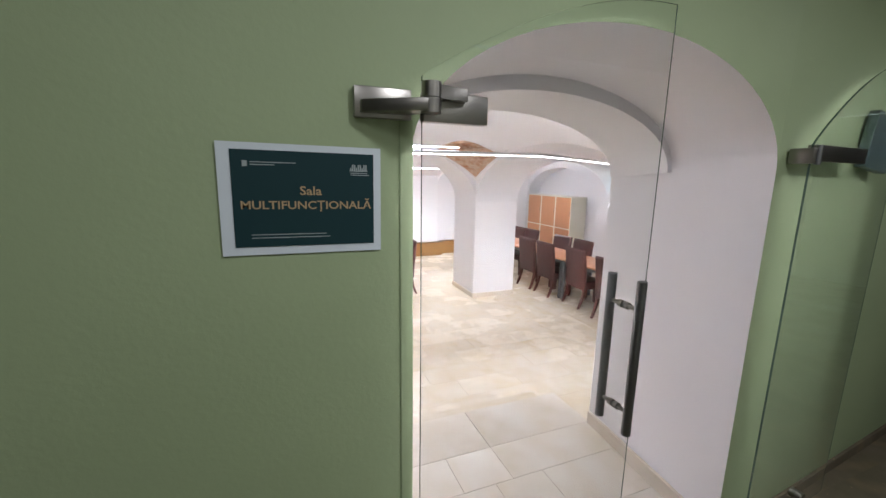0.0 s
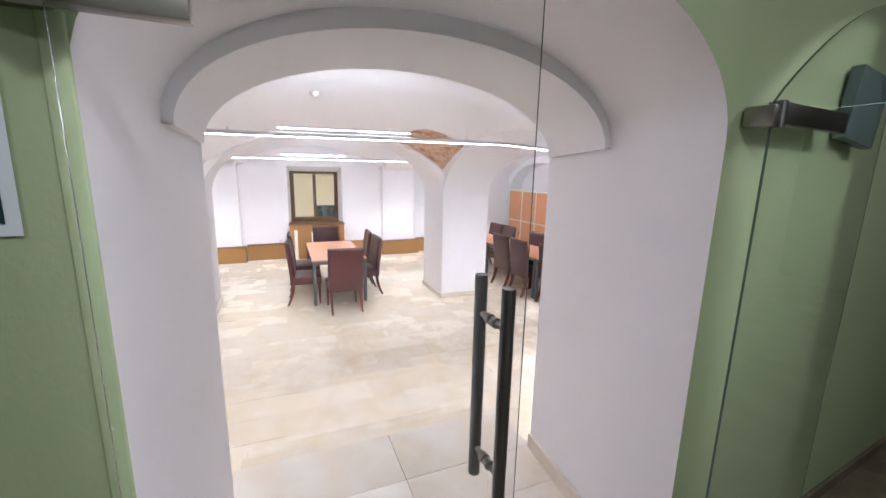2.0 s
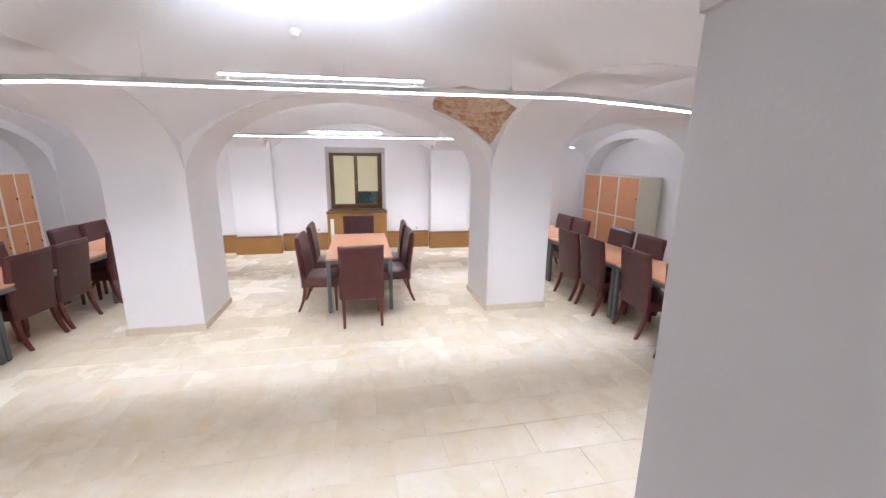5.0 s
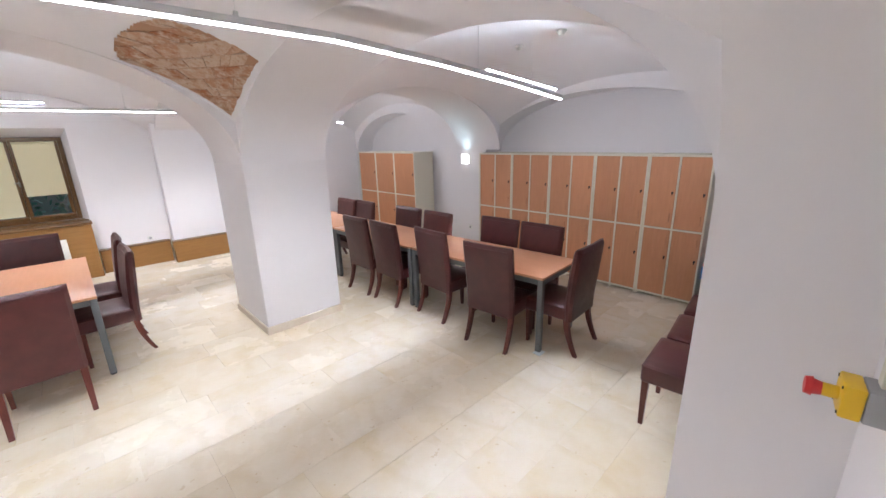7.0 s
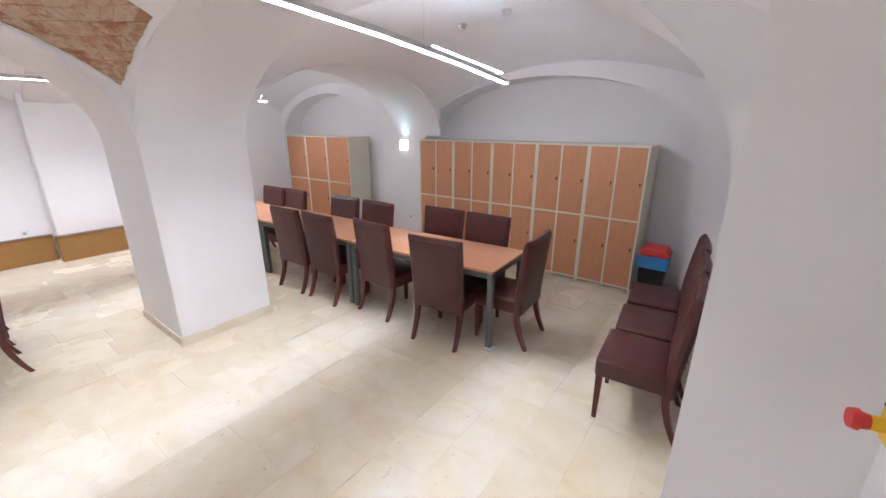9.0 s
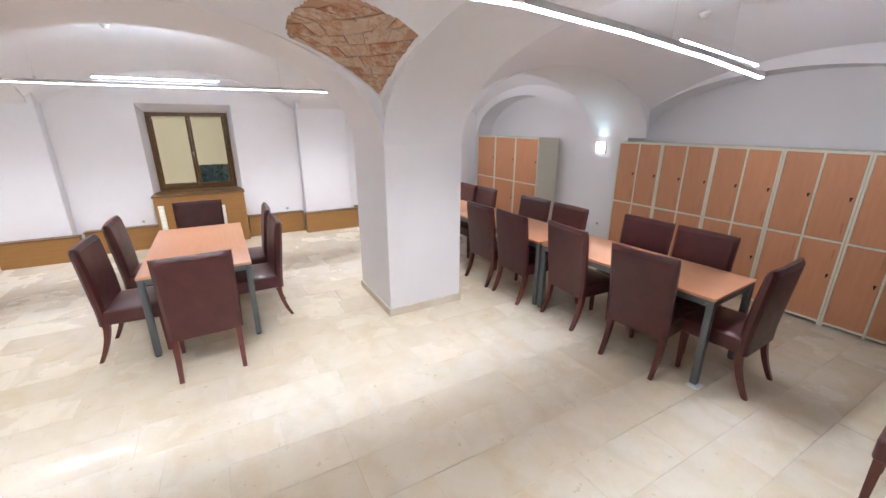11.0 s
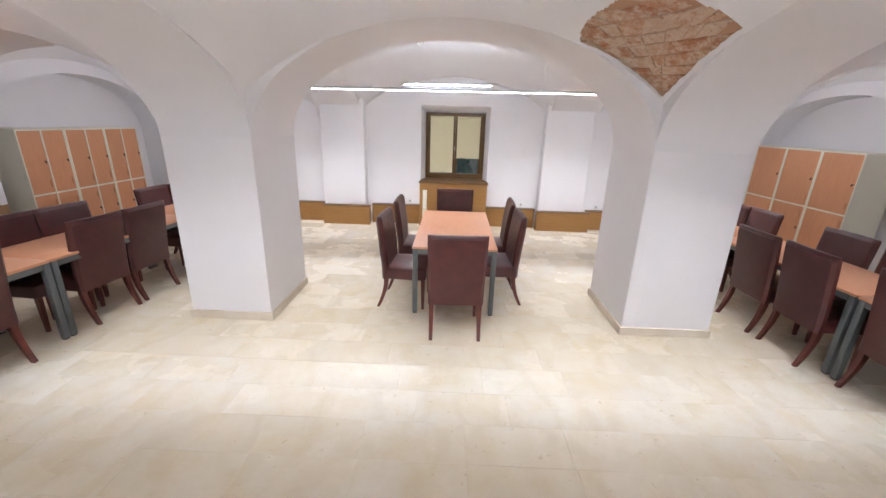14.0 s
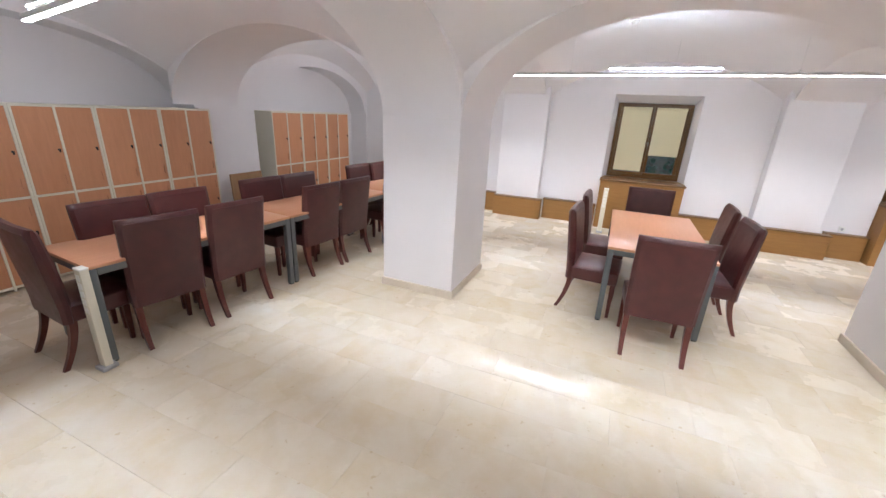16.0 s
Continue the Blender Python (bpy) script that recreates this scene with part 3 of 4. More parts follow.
def prism(points, z0, z1, bevel=0.003):
    """Upright prism over a plan outline."""
    bm = bmesh.new()
    lo = [bm.verts.new((x, y, z0)) for x, y in points]
    hi = [bm.verts.new((x, y, z1)) for x, y in points]
    bm.faces.new(lo)
    bm.faces.new(hi)
    for i in range(len(points)):
        j = (i + 1) % len(points)
        bm.faces.new((lo[i], lo[j], hi[j], hi[i]))
    bmesh.ops.bevel(bm, geom=list(bm.edges), offset=bevel, segments=2, profile=0.5, affect="EDGES")
    return bm


plate = part("hinge_wall_plate", boxed(-0.155, -0.012, 0.044, 0.0665, 2.352, 2.425, 0.003, 2), BRUSHED, leaf, "brushed steel hinge plate on the wall")
part("arm", prism(((-0.142, 0.046), (-0.142, 0.024), (-0.005, -0.066), (0.024, -0.05), (0.012, -0.03), (-0.03, 0.046)), 2.362, 2.391), BRUSHED, plate)
clamp = part("hinge_clamp", boxed(0.0, 0.172, -0.017, 0.017, 2.343, 2.412, 0.003, 2), BRUSHED, leaf, "brushed steel glass clamp")
part("arm", prism(((0.0, -0.066), (0.026, -0.05), (0.108, -0.036), (0.108, -0.0175), (0.004, -0.0175), (-0.01, -0.045)), 2.393, 2.423), BRUSHED, clamp)
pin = bmesh.new()
cyl(pin, (0.008, -0.046, 2.358), (0.008, -0.046, 2.391), 0.0235, 24)
cyl(pin, (0.008, -0.046, 2.393), (0.008, -0.046, 2.427), 0.0235, 24)
part("pin", pin, BRUSHED, clamp)

# open leaf, folded back against the green wall
leaf2 = glass_leaf("glass_door", "open clear glass door leaf folded against the green wall", pose(-1.115, CORR - 0.055, 0, 0, 0, 4.0), 0.80, 2.36, 2.76, LAND + 0.01)
hg = bmesh.new()
box(hg, 0.0, 0.45, -0.016, 0.016, 2.295, 2.36, 0.004, 2)
part("hinge_clamp", hg, BRUSHED, leaf2, "long brushed steel glass clamp")
hg = bmesh.new()
box(hg, -0.05, -0.002, -0.03, 0.055, 2.285, 2.345, 0.006, 2)
wp = part("hinge_wall_plate", hg, BRUSHED, leaf2)
pin = bmesh.new()
cyl(pin, (-0.02, -0.032, 2.28), (-0.02, -0.032, 2.355), 0.012, 18)
part("pin", pin, DARK_STEEL, wp)
lk = bmesh.new()
cyl(lk, (0.5, -0.03, LAND + 0.1), (0.5, 0.03, LAND + 0.1), 0.025, 16)
part("floor_lock", lk, BRUSHED, leaf2)

# rounded strip of the wall at the jamb
structure("trim_jamb", boxed(-2.80, -2.762, CORR - 0.006, CORR + 0.004, LAND, 2.356, 0.0045, 3), GREEN, "rounded green plaster strip along the doorway", "trim")

# framed notice hanging on the green wall
fr = thing("wall_plate", "dark grey-green plate fixed to the corridor wall", "plate")
fr.matrix_basis = pose(-0.45, CORR + 0.016, 2.40, 0, 9, 0)
part("plate", boxed(-0.105, 0.105, -0.012, 0.03, -0.13, 0.13, 0.006, 2), plaster("plate_stone", (0.12, 0.17, 0.155), (0.05, 0.075, 0.07), 0.25, 0.5), fr)
ex = thing("notice_board", "grey notice board on the corridor wall", "notice board")
part("frame", boxed(0.38, 0.98, CORR + 0.08, CORR + 0.125, 1.68, 2.22, 0.004, 1), mat("frame_grey_green", (0.19, 0.22, 0.17), 0.4), ex)
part("sheet", boxed(0.43, 0.93, CORR + 0.076, CORR + 0.082, 1.73, 2.17), mat("notice_sheet", (0.07, 0.09, 0.075), 0.3), ex)


# ---- paper sign ----
def letters(text, size, material, parent, x, z, y, name="lettering", squash=1.0):
    cu = bpy.data.curves.new(name, "FONT")
    cu.body, cu.size, cu.align_x, cu.extrude = text, size, "CENTER", 0.0002
    cu.resolution_u = 3
    cu.offset = size * 0.014
    tmp = bpy.data.objects.new(name, cu)
    scene.collection.objects.link(tmp)
    me = bpy.data.meshes.new_from_object(tmp.evaluated_get(bpy.context.evaluated_depsgraph_get()))
    bpy.data.objects.remove(tmp)
    me.materials.clear()
    me.materials.append(material)
    ob = new(name, me)
    ob.parent = parent
    ob.matrix_basis = pose(x, y, z, 90, 0, 0) @ Matrix.Diagonal((squash, 1, 1, 1))
    return ob


sign = thing("paper_sign", "dark green paper sign with gold lettering taped to the green wall", "sign")
sign.matrix_basis = pose(-3.035, CORR - 0.004, 2.152, 0, 0.6, 0) @ Matrix.Scale(0.935, 4)
sh = bmesh.new()
grid(sh, 16, 10, lambda s, t: (-0.197 + 0.394 * s, -0.0015 - 0.03 * max(0, 0.14 - s) ** 1.6 - 0.006 * max(0, s - 0.9), -0.139 + 0.278 * t))
sheet = part("sheet", sh, PAPER, sign, "white paper border", smooth=False)
sm = sheet.modifiers.new("thickness", "SOLIDIFY")
sm.thickness = 0.0004
pr = bmesh.new()
box(pr, -0.168, 0.177, -0.0042, -0.0034, -0.118, 0.122)
part("print", pr, SIGN, sign, "dark green printed field")
letters("Sala", 0.031, GOLD, sign, 0.014, 0.014, -0.0046, squash=1.14)
letters("MULTIFUNCȚIONALĂ", 0.0285, GOLD, sign, 0.009, -0.022, -0.0046, squash=1.15)
for x0, x1, z in ((-0.125, -0.02, 0.092), (-0.125, -0.07, 0.086), (-0.13, 0.05, -0.088), (-0.13, 0.06, -0.096), (0.115, 0.16, 0.071), (0.115, 0.165, 0.066)):
    part("text_line", boxed(x0, x1, -0.0048, -0.0043, z, z + 0.0019), SIGN_PALE, sign)
part("emblem", boxed(-0.142, -0.131, -0.0048, -0.0043, 0.082, 0.096), SIGN_PALE, sign)
logo = boxed(0.113, 0.162, -0.0048, -0.0043, 0.0765, 0.0785)
for k in range(9):
    box(logo, 0.115 + k * 0.005, 0.1185 + k * 0.005, -0.0048, -0.0043, 0.078, 0.086 + 0.009 * abs(math.sin(k * 2.1)))
part("emblem", logo, SIGN_PALE, sign)


# ---- tables and chairs ----
def build_table(L, W):
    t = thing("meeting_table", "beech laminate table with grey steel frame", "table", "meeting tables")
    H = 0.745
    part("tabletop", boxed(-W / 2, W / 2, -L / 2, L / 2, H - 0.024, H, 0.003, 2), BEECH_TOP, t)
    for s in (-1, 1):
        part("rail", boxed(s * (W / 2 - 0.022) - 0.018, s * (W / 2 - 0.022) + 0.018, -L / 2 + 0.056, L / 2 - 0.056, H - 0.075, H - 0.025, 0.003, 1), STEEL_GREY, t)
        part("rail", boxed(-W / 2 + 0.056, W / 2 - 0.056, s * (L / 2 - 0.024) - 0.018, s * (L / 2 - 0.024) + 0.018, H - 0.075, H - 0.025, 0.003, 1), STEEL_GREY, t)
        for q in (-1, 1):
            x, y = s * (W / 2 - 0.029), q * (L / 2 - 0.029)
            leg = part("leg", boxed(x - 0.025, x + 0.025, y - 0.025, y + 0.025, 0.012, H - 0.025, 0.004, 2), STEEL_GREY, t)
            part("foot", boxed(x - 0.02, x + 0.02, y - 0.02, y + 0.02, 0, 0.013, 0.002, 1), BLACK, leg)
    return t


def build_chair():
    c = thing("dining_chair", "burgundy leather upholstered chair with dark wooden legs", "chair", "chairs round the tables")
    w = 0.252
    # seat cushion, domed
    bm = bmesh.new()
    box(bm, -w, w, -0.20, 0.235, 0.335, 0.465, 0.022, 3)
    top = [f for f in bm.faces if f.normal.z > 0.9 and f.calc_area() > 0.05]
    r = bmesh.ops.subdivide_edges(bm, edges=[e for f in top for e in f.edges], cuts=6, use_grid_fill=True)
    for v in bm.verts:
        if v.co.z > 0.46:
            v.co.z += 0.022 * max(0, 1 - (v.co.x / w) ** 2) * max(0, 1 - ((v.co.y - 0.02) / 0.235) ** 2)
    seat = part("seat", bm, LEATHER, c)
    for p, q in (((-w + 0.004, -0.19), (-w + 0.004, 0.225)), ((w - 0.004, -0.19), (w - 0.004, 0.225)), ((-w + 0.01, 0.231), (w - 0.01, 0.231))):
        part("piping", cyl(bmesh.new(), (*p, 0.452), (*q, 0.452), 0.0045, 6), LEATHER, seat)
    # padded back, leaning and slightly curved
    bm = bmesh.new()
    nx, nz = 10, 14
    def shape(side):
        def f(s, t):
            x = (s * 2 - 1)
            z = 0.335 + t * 0.68
            lean = -0.205 - 0.085 * max(0, t - 0.15) ** 1.25
            th = 0.034 + 0.012 * math.sin(math.pi * min(1, t * 1.02)) * (1 - 0.5 * x * x)
            edge = max(0, abs(x) - 0.86) / 0.14
            rim = max(0, t - 0.94) / 0.06
            th *= math.sqrt(max(0.03, 1 - 0.85 * edge ** 2)) * math.sqrt(max(0.03, 1 - 0.85 * rim ** 2))
            wide = w + 0.004 + 0.012 * t
            return (x * wide, lean + side * th + 0.014 * x * x * t, z)
        return f
    grid(bm, nx * 2, nz * 2, shape(1))
    grid(bm, nx * 2, nz * 2, shape(-1))
    bmesh.ops.bridge_loops(bm, edges=[e for e in bm.edges if e.is_boundary])
    back = part("backrest", bm, LEATHER, c)
    for side in (1, -1):
        ends = [Vector(shape(side)(k, 0.955)) for k in (0.07, 0.5, 0.93)]
        bm = bmesh.new()
        rows = []
        for p in ends:
            rows.append([bm.verts.new(p + Vector((0, 0.0035 * math.cos(a), 0.0035 * math.sin(a)))) for a in (0, 1.57, 3.14, 4.71)])
        for a, b in zip(rows, rows[1:]):
            for i in range(4):
                bm.faces.new((a[i], a[(i + 1) % 4], b[(i + 1) % 4], b[i]))
        part("piping", bm, LEATHER, back)
    # legs
    for s in (-1, 1):
        bm = bmesh.new()
        rows = []
        for t in [i / 8 for i in range(9)]:
            z = 0.35 * (1 - t)
            y = -0.19 - 0.10 * t ** 1.8
            h = 0.024 - 0.008 * t
            x = s * (w - 0.028)
            rows.append([bm.verts.new((x + a * h, y + b * h, z)) for a, b in ((-1, -1), (1, -1), (1, 1), (-1, 1))])
        for a, b in zip(rows, rows[1:]):
            for i in range(4):
                bm.faces.new((a[i], a[(i + 1) % 4], b[(i + 1) % 4], b[i]))
        bm.faces.new(rows[0])
        bm.faces.new(rows[-1][::-1])
        part("leg", bm, LEG_WOOD, c)
        bm = boxed(s * (w - 0.03) - 0.022, s * (w - 0.03) + 0.022, 0.18, 0.224, 0, 0.345, 0.003, 1)
        for v in bm.verts:
            k = 1 - v.co.z / 0.345
            v.co.x += (s * (w - 0.03) - v.co.x) * 0.34 * k
            v.co.y += (0.204 - v.co.y) * 0.34 * k
        part("leg", bm, LEG_WOOD, c)
    return c


table = build_table(1.72, 0.86)
table.matrix_basis = pose(-1.66, 1.125, 0, 0, 0, 0)
table = build_table(1.68, 0.71)
table.matrix_basis = pose(1.915, -1.39, 0, 0, 0, 3.8)
TABLES = ((1.835, 0.30, 1.8), (1.80, 1.99, 1.0), (-5.50, -1.28, -4.0), (-5.382, 0.40, -4.0), (-5.264, 2.08, -4.0))
for x, y, a in TABLES:
    copy_thing(table, pose(x, y, 0, 0, 0, a))

chair = build_chair()
chair.matrix_basis = pose(-1.645, 0.05, 0, 0, 0, 2)
CHAIRS = (
    (-2.17, 0.61, -94), (-2.13, 1.45, -91), (-1.20, 0.79, 92), (-1.21, 1.50, 88), (-1.67, 2.0, 180),
    (1.62, 0.38, -89), (1.64, -0.21, -91), (1.745, -0.945, -94), (1.665, -1.765, -84),
    (2.0, -2.21, 3), (2.19, -1.14, 93), (2.20, -1.70, 90), (2.00, 0.37, 92), (2.00, -0.24, 90), (1.89, 1.88, 92), (1.94, 1.42, 91),
    (-5.585, -2.02, -4),
    (-5.395, -1.625, 79), (-5.345, -1.045, 85), (-5.315, 0.03, 84), (-5.27, 0.57, 85), (-5.18, 1.4, 86),
    (-5.62, -1.63, -95), (-5.60, -1.07, -94), (-5.57, -0.15, -95), (-5.52, 0.38, -95), (-5.48, 1.6, -94), (-5.4, 2.1, -94),
    (1.56, -3.44, 4), (2.10, -3.42, 6), (2.66, -3.38, 6),
)
for x, y, a in CHAIRS:
    copy_thing(chair, pose(x, y, 0, 0, 0, a))


# ---- lockers ----
def build_locker(cols=2):
    k = thing("locker_unit", "cream locker unit with %s beech doors" % ("four" if cols == 2 else "two wide"), "locker", "lockers along the walls")
    W, D, H = 0.648, 0.50, 1.71
    bm = bmesh.new()
    t = 0.02
    for x0, x1 in ((-W / 2, -W / 2 + t), (-t / 2, t / 2), (W / 2 - t, W / 2))[::3 - cols]:
        box(bm, x0, x1, -D, 0, 0, H, 0.002, 1)
    for z0 in (0.03, 0.855, H - t):
        box(bm, -W / 2 + t, -t / 2, -D + 0.002, -0.001, z0, z0 + t)
        box(bm, t / 2, W / 2 - t, -D + 0.002, -0.001, z0, z0 + t)
    box(bm, -W / 2 + t, W / 2 - t, -D, -D + 0.008, 0.03, H - 0.001)
    part("carcass", bm, CREAM, k, "cream melamine carcass")
    for s in range(cols):
        x0 = -W / 2 + t + s * (W / 2 - t / 2) + 0.002
        x1 = x0 + (W / 2 - 1.5 * t if cols == 2 else W - 2 * t) - 0.004
        for z0, z1, lz, hz in ((0.053, 0.852, 0.53, 0.74), (0.878, H - t - 0.003, 1.29, 1.0)):
            d = part("door", boxed(x0, x1, -0.022, -0.004, z0, z1, 0.0015, 1), BEECH, k, "beech laminate door")
            lb = bmesh.new()
            cyl(lb, (x0 + 0.03, -0.006, lz), (x0 + 0.03, 0.006, lz), 0.011, 12)
            box(lb, x0 + 0.024, x0 + 0.036, 0.004, 0.016, lz - 0.025, lz + 0.004, 0.002, 1)
            part("lock", lb, BLACK, d, "dark cylinder lock")
            hb = bmesh.new()
            box(hb, x0 + 0.028, x0 + 0.038, -0.004, 0.012, hz - 0.05, hz + 0.05, 0.004, 2)
            part("handle", hb, BEECH, d, "small beech pull")
    return k


lock = build_locker()
LW = 0.652
lock.matrix_basis = pose(3.72, -2.625, 0, 0, 0, 90)
for i in range(1, 5):
    copy_thing(lock, pose(3.72, -2.625 + i * LW, 0, 0, 0, 90))
wide = build_locker(1)
wide.matrix_basis = pose(3.72, 2.30, 0, 0, 0, 90)
for i in range(1, 3):
    copy_thing(wide, pose(3.72, 2.30 + i * LW, 0, 0, 0, 90))
for i in range(5):
    copy_thing(lock, pose(-7.2, -2.54 + i * LW, 0, 0, 0, -90))
for i in range(3):
    copy_thing(lock, pose(-7.2, 1.76 + i * LW, 0, 0, 0, -90))


# ---- white board standing before the sill box ----
board = thing("white_board", "white board standing on the floor before the sill box", "board")
board.matrix_basis = pose(-1.625, 3.62, 0, 6)
part("panel", boxed(-0.25, 0.25, -0.011, 0.011, 0.06, 0.72, 0.004, 2), PLASTIC, board)
for x in (-0.2, 0.2):
    part("foot", boxed(x - 0.02, x + 0.02, -0.03, 0.05, 0.001, 0.062, 0.004, 1), GREY, board, "grey foot")


# ---- LED lighting ----
def build_led(name, pieces, y, tubes):
    rail = thing(name, "long suspended aluminium LED light with tubes on top", "ceiling light", "suspended lights")
    for x0, z0, x1, z1 in pieces:
        d = Vector((x1 - x0, 0, z1 - z0))
        m = Matrix.Translation((x0, y, z0)) @ pose(0, 0, 0, 0, -math.degrees(math.atan2(z1 - z0, x1 - x0)), 0)
        # the sloping end pieces bow slightly upwards
        bow = 0.02 if abs(z1 - z0) > 0.1 else 0.0
        knots = [(d.length * k / 3, bow * (k in (1, 2))) for k in range(4)] if bow else [(0, 0), (d.length, 0)]
        for (a, az), (b, bz) in zip(knots, knots[1:]):
            k = m @ pose(a, 0, az, 0, -math.degrees(math.atan2(bz - az, b - a)), 0)
            bm = boxed(0, math.hypot(b - a, bz - az), -0.024, 0.024, 0.0, 0.036, 0.004, 1)
            bmesh.ops.transform(bm, matrix=k, verts=bm.verts)
            part("profile", bm, ALU, rail, "grey aluminium profile")
            bm = boxed(0.002, math.hypot(b - a, bz - az) - 0.002, -0.019, 0.019, -0.006, 0.001)
            bmesh.ops.transform(bm, matrix=k, verts=bm.verts)
            part("diffuser", bm, LED, rail, "white glowing diffuser", smooth=False)
        # the lens of the profile throws two lobes, one to each side
        for side in (-1, 1):
            area_lamp("led_lamp", m @ pose(d.length / 2, side * 0.003, -0.016, side * 32), d.length - 0.01, 0.02, WIDE_WATTS * d.length / 2, (0.84, 0.872, 0.95)).data.spread = radians(66)
            area_lamp("led_lamp", m @ pose(d.length / 2, side * 0.006, -0.018, side * 19), d.length - 0.01, 0.02, LOBE_WATTS * d.length / 2, (0.48, 0.65, 1.0)).data.spread = radians(22)
        for a, b in tubes:
            if x0 <= a and b <= x1:
                # glowing strip added below the tube to brighten the vault, hidden from below
                bm = boxed(a - x0, b - x0, -0.018, 0.018, 0.0365, 0.039)
                bmesh.ops.transform(bm, matrix=m, verts=bm.verts)
                part("uplight", bm, UPLIGHT, rail, "unseen white glowing strip added to light the vault", smooth=False)
    # extra lamps added at the row's ends, to brighten lockers and niche walls beyond
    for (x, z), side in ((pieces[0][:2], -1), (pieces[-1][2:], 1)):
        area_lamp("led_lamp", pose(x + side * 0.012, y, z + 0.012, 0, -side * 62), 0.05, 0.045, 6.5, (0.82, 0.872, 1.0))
    def bar_z(x):
        for x0, z0, x1, z1 in pieces:
            if x0 <= x <= x1:
                return z0 + (z1 - z0) * (x - x0) / (x1 - x0)
        return pieces[0][1]
    for x0, x1 in tubes:
        bm = bmesh.new()
        cyl(bm, (x0, y + 0.01, bar_z(x0) + 0.078), (x1, y + 0.01, bar_z(x1) + 0.078), 0.005, 10)
        part("tube", bm, TUBE, rail, "white glowing tube")
        for x in (x0 + 0.05, x1 - 0.05):
            part("bracket", boxed(x - 0.008, x + 0.008, y - 0.01, y + 0.02, bar_z(x) + 0.035, bar_z(x) + 0.071, 0.003, 1), ALU, rail)
    for x in (-5.2, -4.5, -2.9, -1.7, -0.5, 1.2, 1.9):
        bm = bmesh.new()
        cyl(bm, (x, y, bar_z(x) + 0.036), (x, y, bar_z(x) + 0.06), 0.012, 8)
        cyl(bm, (x, y, bar_z(x) + 0.05), (x, y, 2.75), 0.0012, 5)
        part("wire", bm, ALU, rail, "thin steel suspension wire")


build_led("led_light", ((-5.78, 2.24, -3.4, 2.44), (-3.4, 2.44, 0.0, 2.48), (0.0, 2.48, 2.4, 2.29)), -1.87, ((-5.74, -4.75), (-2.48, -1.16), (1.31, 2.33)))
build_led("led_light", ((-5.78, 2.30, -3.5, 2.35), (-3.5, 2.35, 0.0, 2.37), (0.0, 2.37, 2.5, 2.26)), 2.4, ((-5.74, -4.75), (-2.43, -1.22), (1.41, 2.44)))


# ---- fixtures ----
lampb = thing("emergency_light", "square white glowing wall lamp on the pilaster", "wall lamp")
part("backplate", boxed(XR - 0.02, XR - 0.001, 0.63, 0.79, 1.52, 1.69, 0.004, 1), PLASTIC, lampb)
part("diffuser", boxed(XR - 0.06, XR - 0.018, 0.64, 0.78, 1.53, 1.68, 0.012, 3), LAMP, lampb, "glowing square diffuser")
area_lamp("emergency_glow", look((XR - 0.045, 0.71, 1.70), (XR - 0.4, 0.66, 2.4)), 0.08, 0.03, 0.7, (0.55, 0.88, 1.0)).data.spread = radians(130)

stop = thing("emergency_stop", "yellow box with a red button on the white wall", "emergency stop")
stop.matrix_basis = pose(-0.16, -4.117, 1.42, 0, 0, 7.2)
ex, ez, ey = 0.0, 0.0, 0.0
part("base", boxed(ex - 0.036, ex + 0.036, ey + 0.001, ey + 0.04, ez - 0.036, ez + 0.036, 0.004, 2), GREY, stop, "grey base")
cover = part("cover", boxed(ex - 0.036, ex + 0.036, ey + 0.0405, ey + 0.075, ez - 0.036, ez + 0.036, 0.005, 2), YELLOW, stop, "yellow cover")
for a in (-1, 1):
    for b in (-1, 1):
        sc = bmesh.new()
        cyl(sc, (ex + a * 0.028, ey + 0.072, ez + b * 0.028), (ex + a * 0.028, ey + 0.0765, ez + b * 0.028), 0.0035, 8)
        part("screw", sc, BLACK, cover)
bm = bmesh.new()
cyl(bm, (ex, ey + 0.074, ez), (ex, ey + 0.105, ez), 0.014, 18)
part("collar", bm, YELLOW, stop)
bm = bmesh.new()
cyl(bm, (ex, ey + 0.10, ez), (ex, ey + 0.115, ez), 0.014, 20, 0.017)
cyl(bm, (ex, ey + 0.115, ez), (ex, ey + 0.127, ez), 0.0205, 20, 0.018)
part("button", bm, RED, stop, "red mushroom button")
trunk = thing("cable_duct", "cream plastic cable duct running up the white wall", "cable duct")
trunk.matrix_basis = stop.matrix_basis.copy()
part("duct", boxed(ex - 0.015, ex + 0.015, ey + 0.001, ey + 0.024, ez + 0.038, 0.97, 0.002, 1), IVORY, trunk)

def socket(x, y, z, rz):
    s = thing("wall_socket", "white plastic wall socket", "socket", "sockets on the walls")
    s.matrix_basis = pose(x, y, z, 0, 0, rz)
    part("plate", boxed(-0.04, 0.04, -0.012, 0, -0.04, 0.04, 0.004, 2), PLASTIC, s)
    bm = bmesh.new()
    cyl(bm, (0, -0.0125, 0), (0, -0.011, 0), 0.021, 18)
    part("insert", bm, GREY, s)


socket(-2.56, WB, 0.435, 0)
socket(-0.36, WB, 0.435, 0)
socket(1.12, WB, 0.435, 0)
socket(XR, 0.62, 0.42, -90)


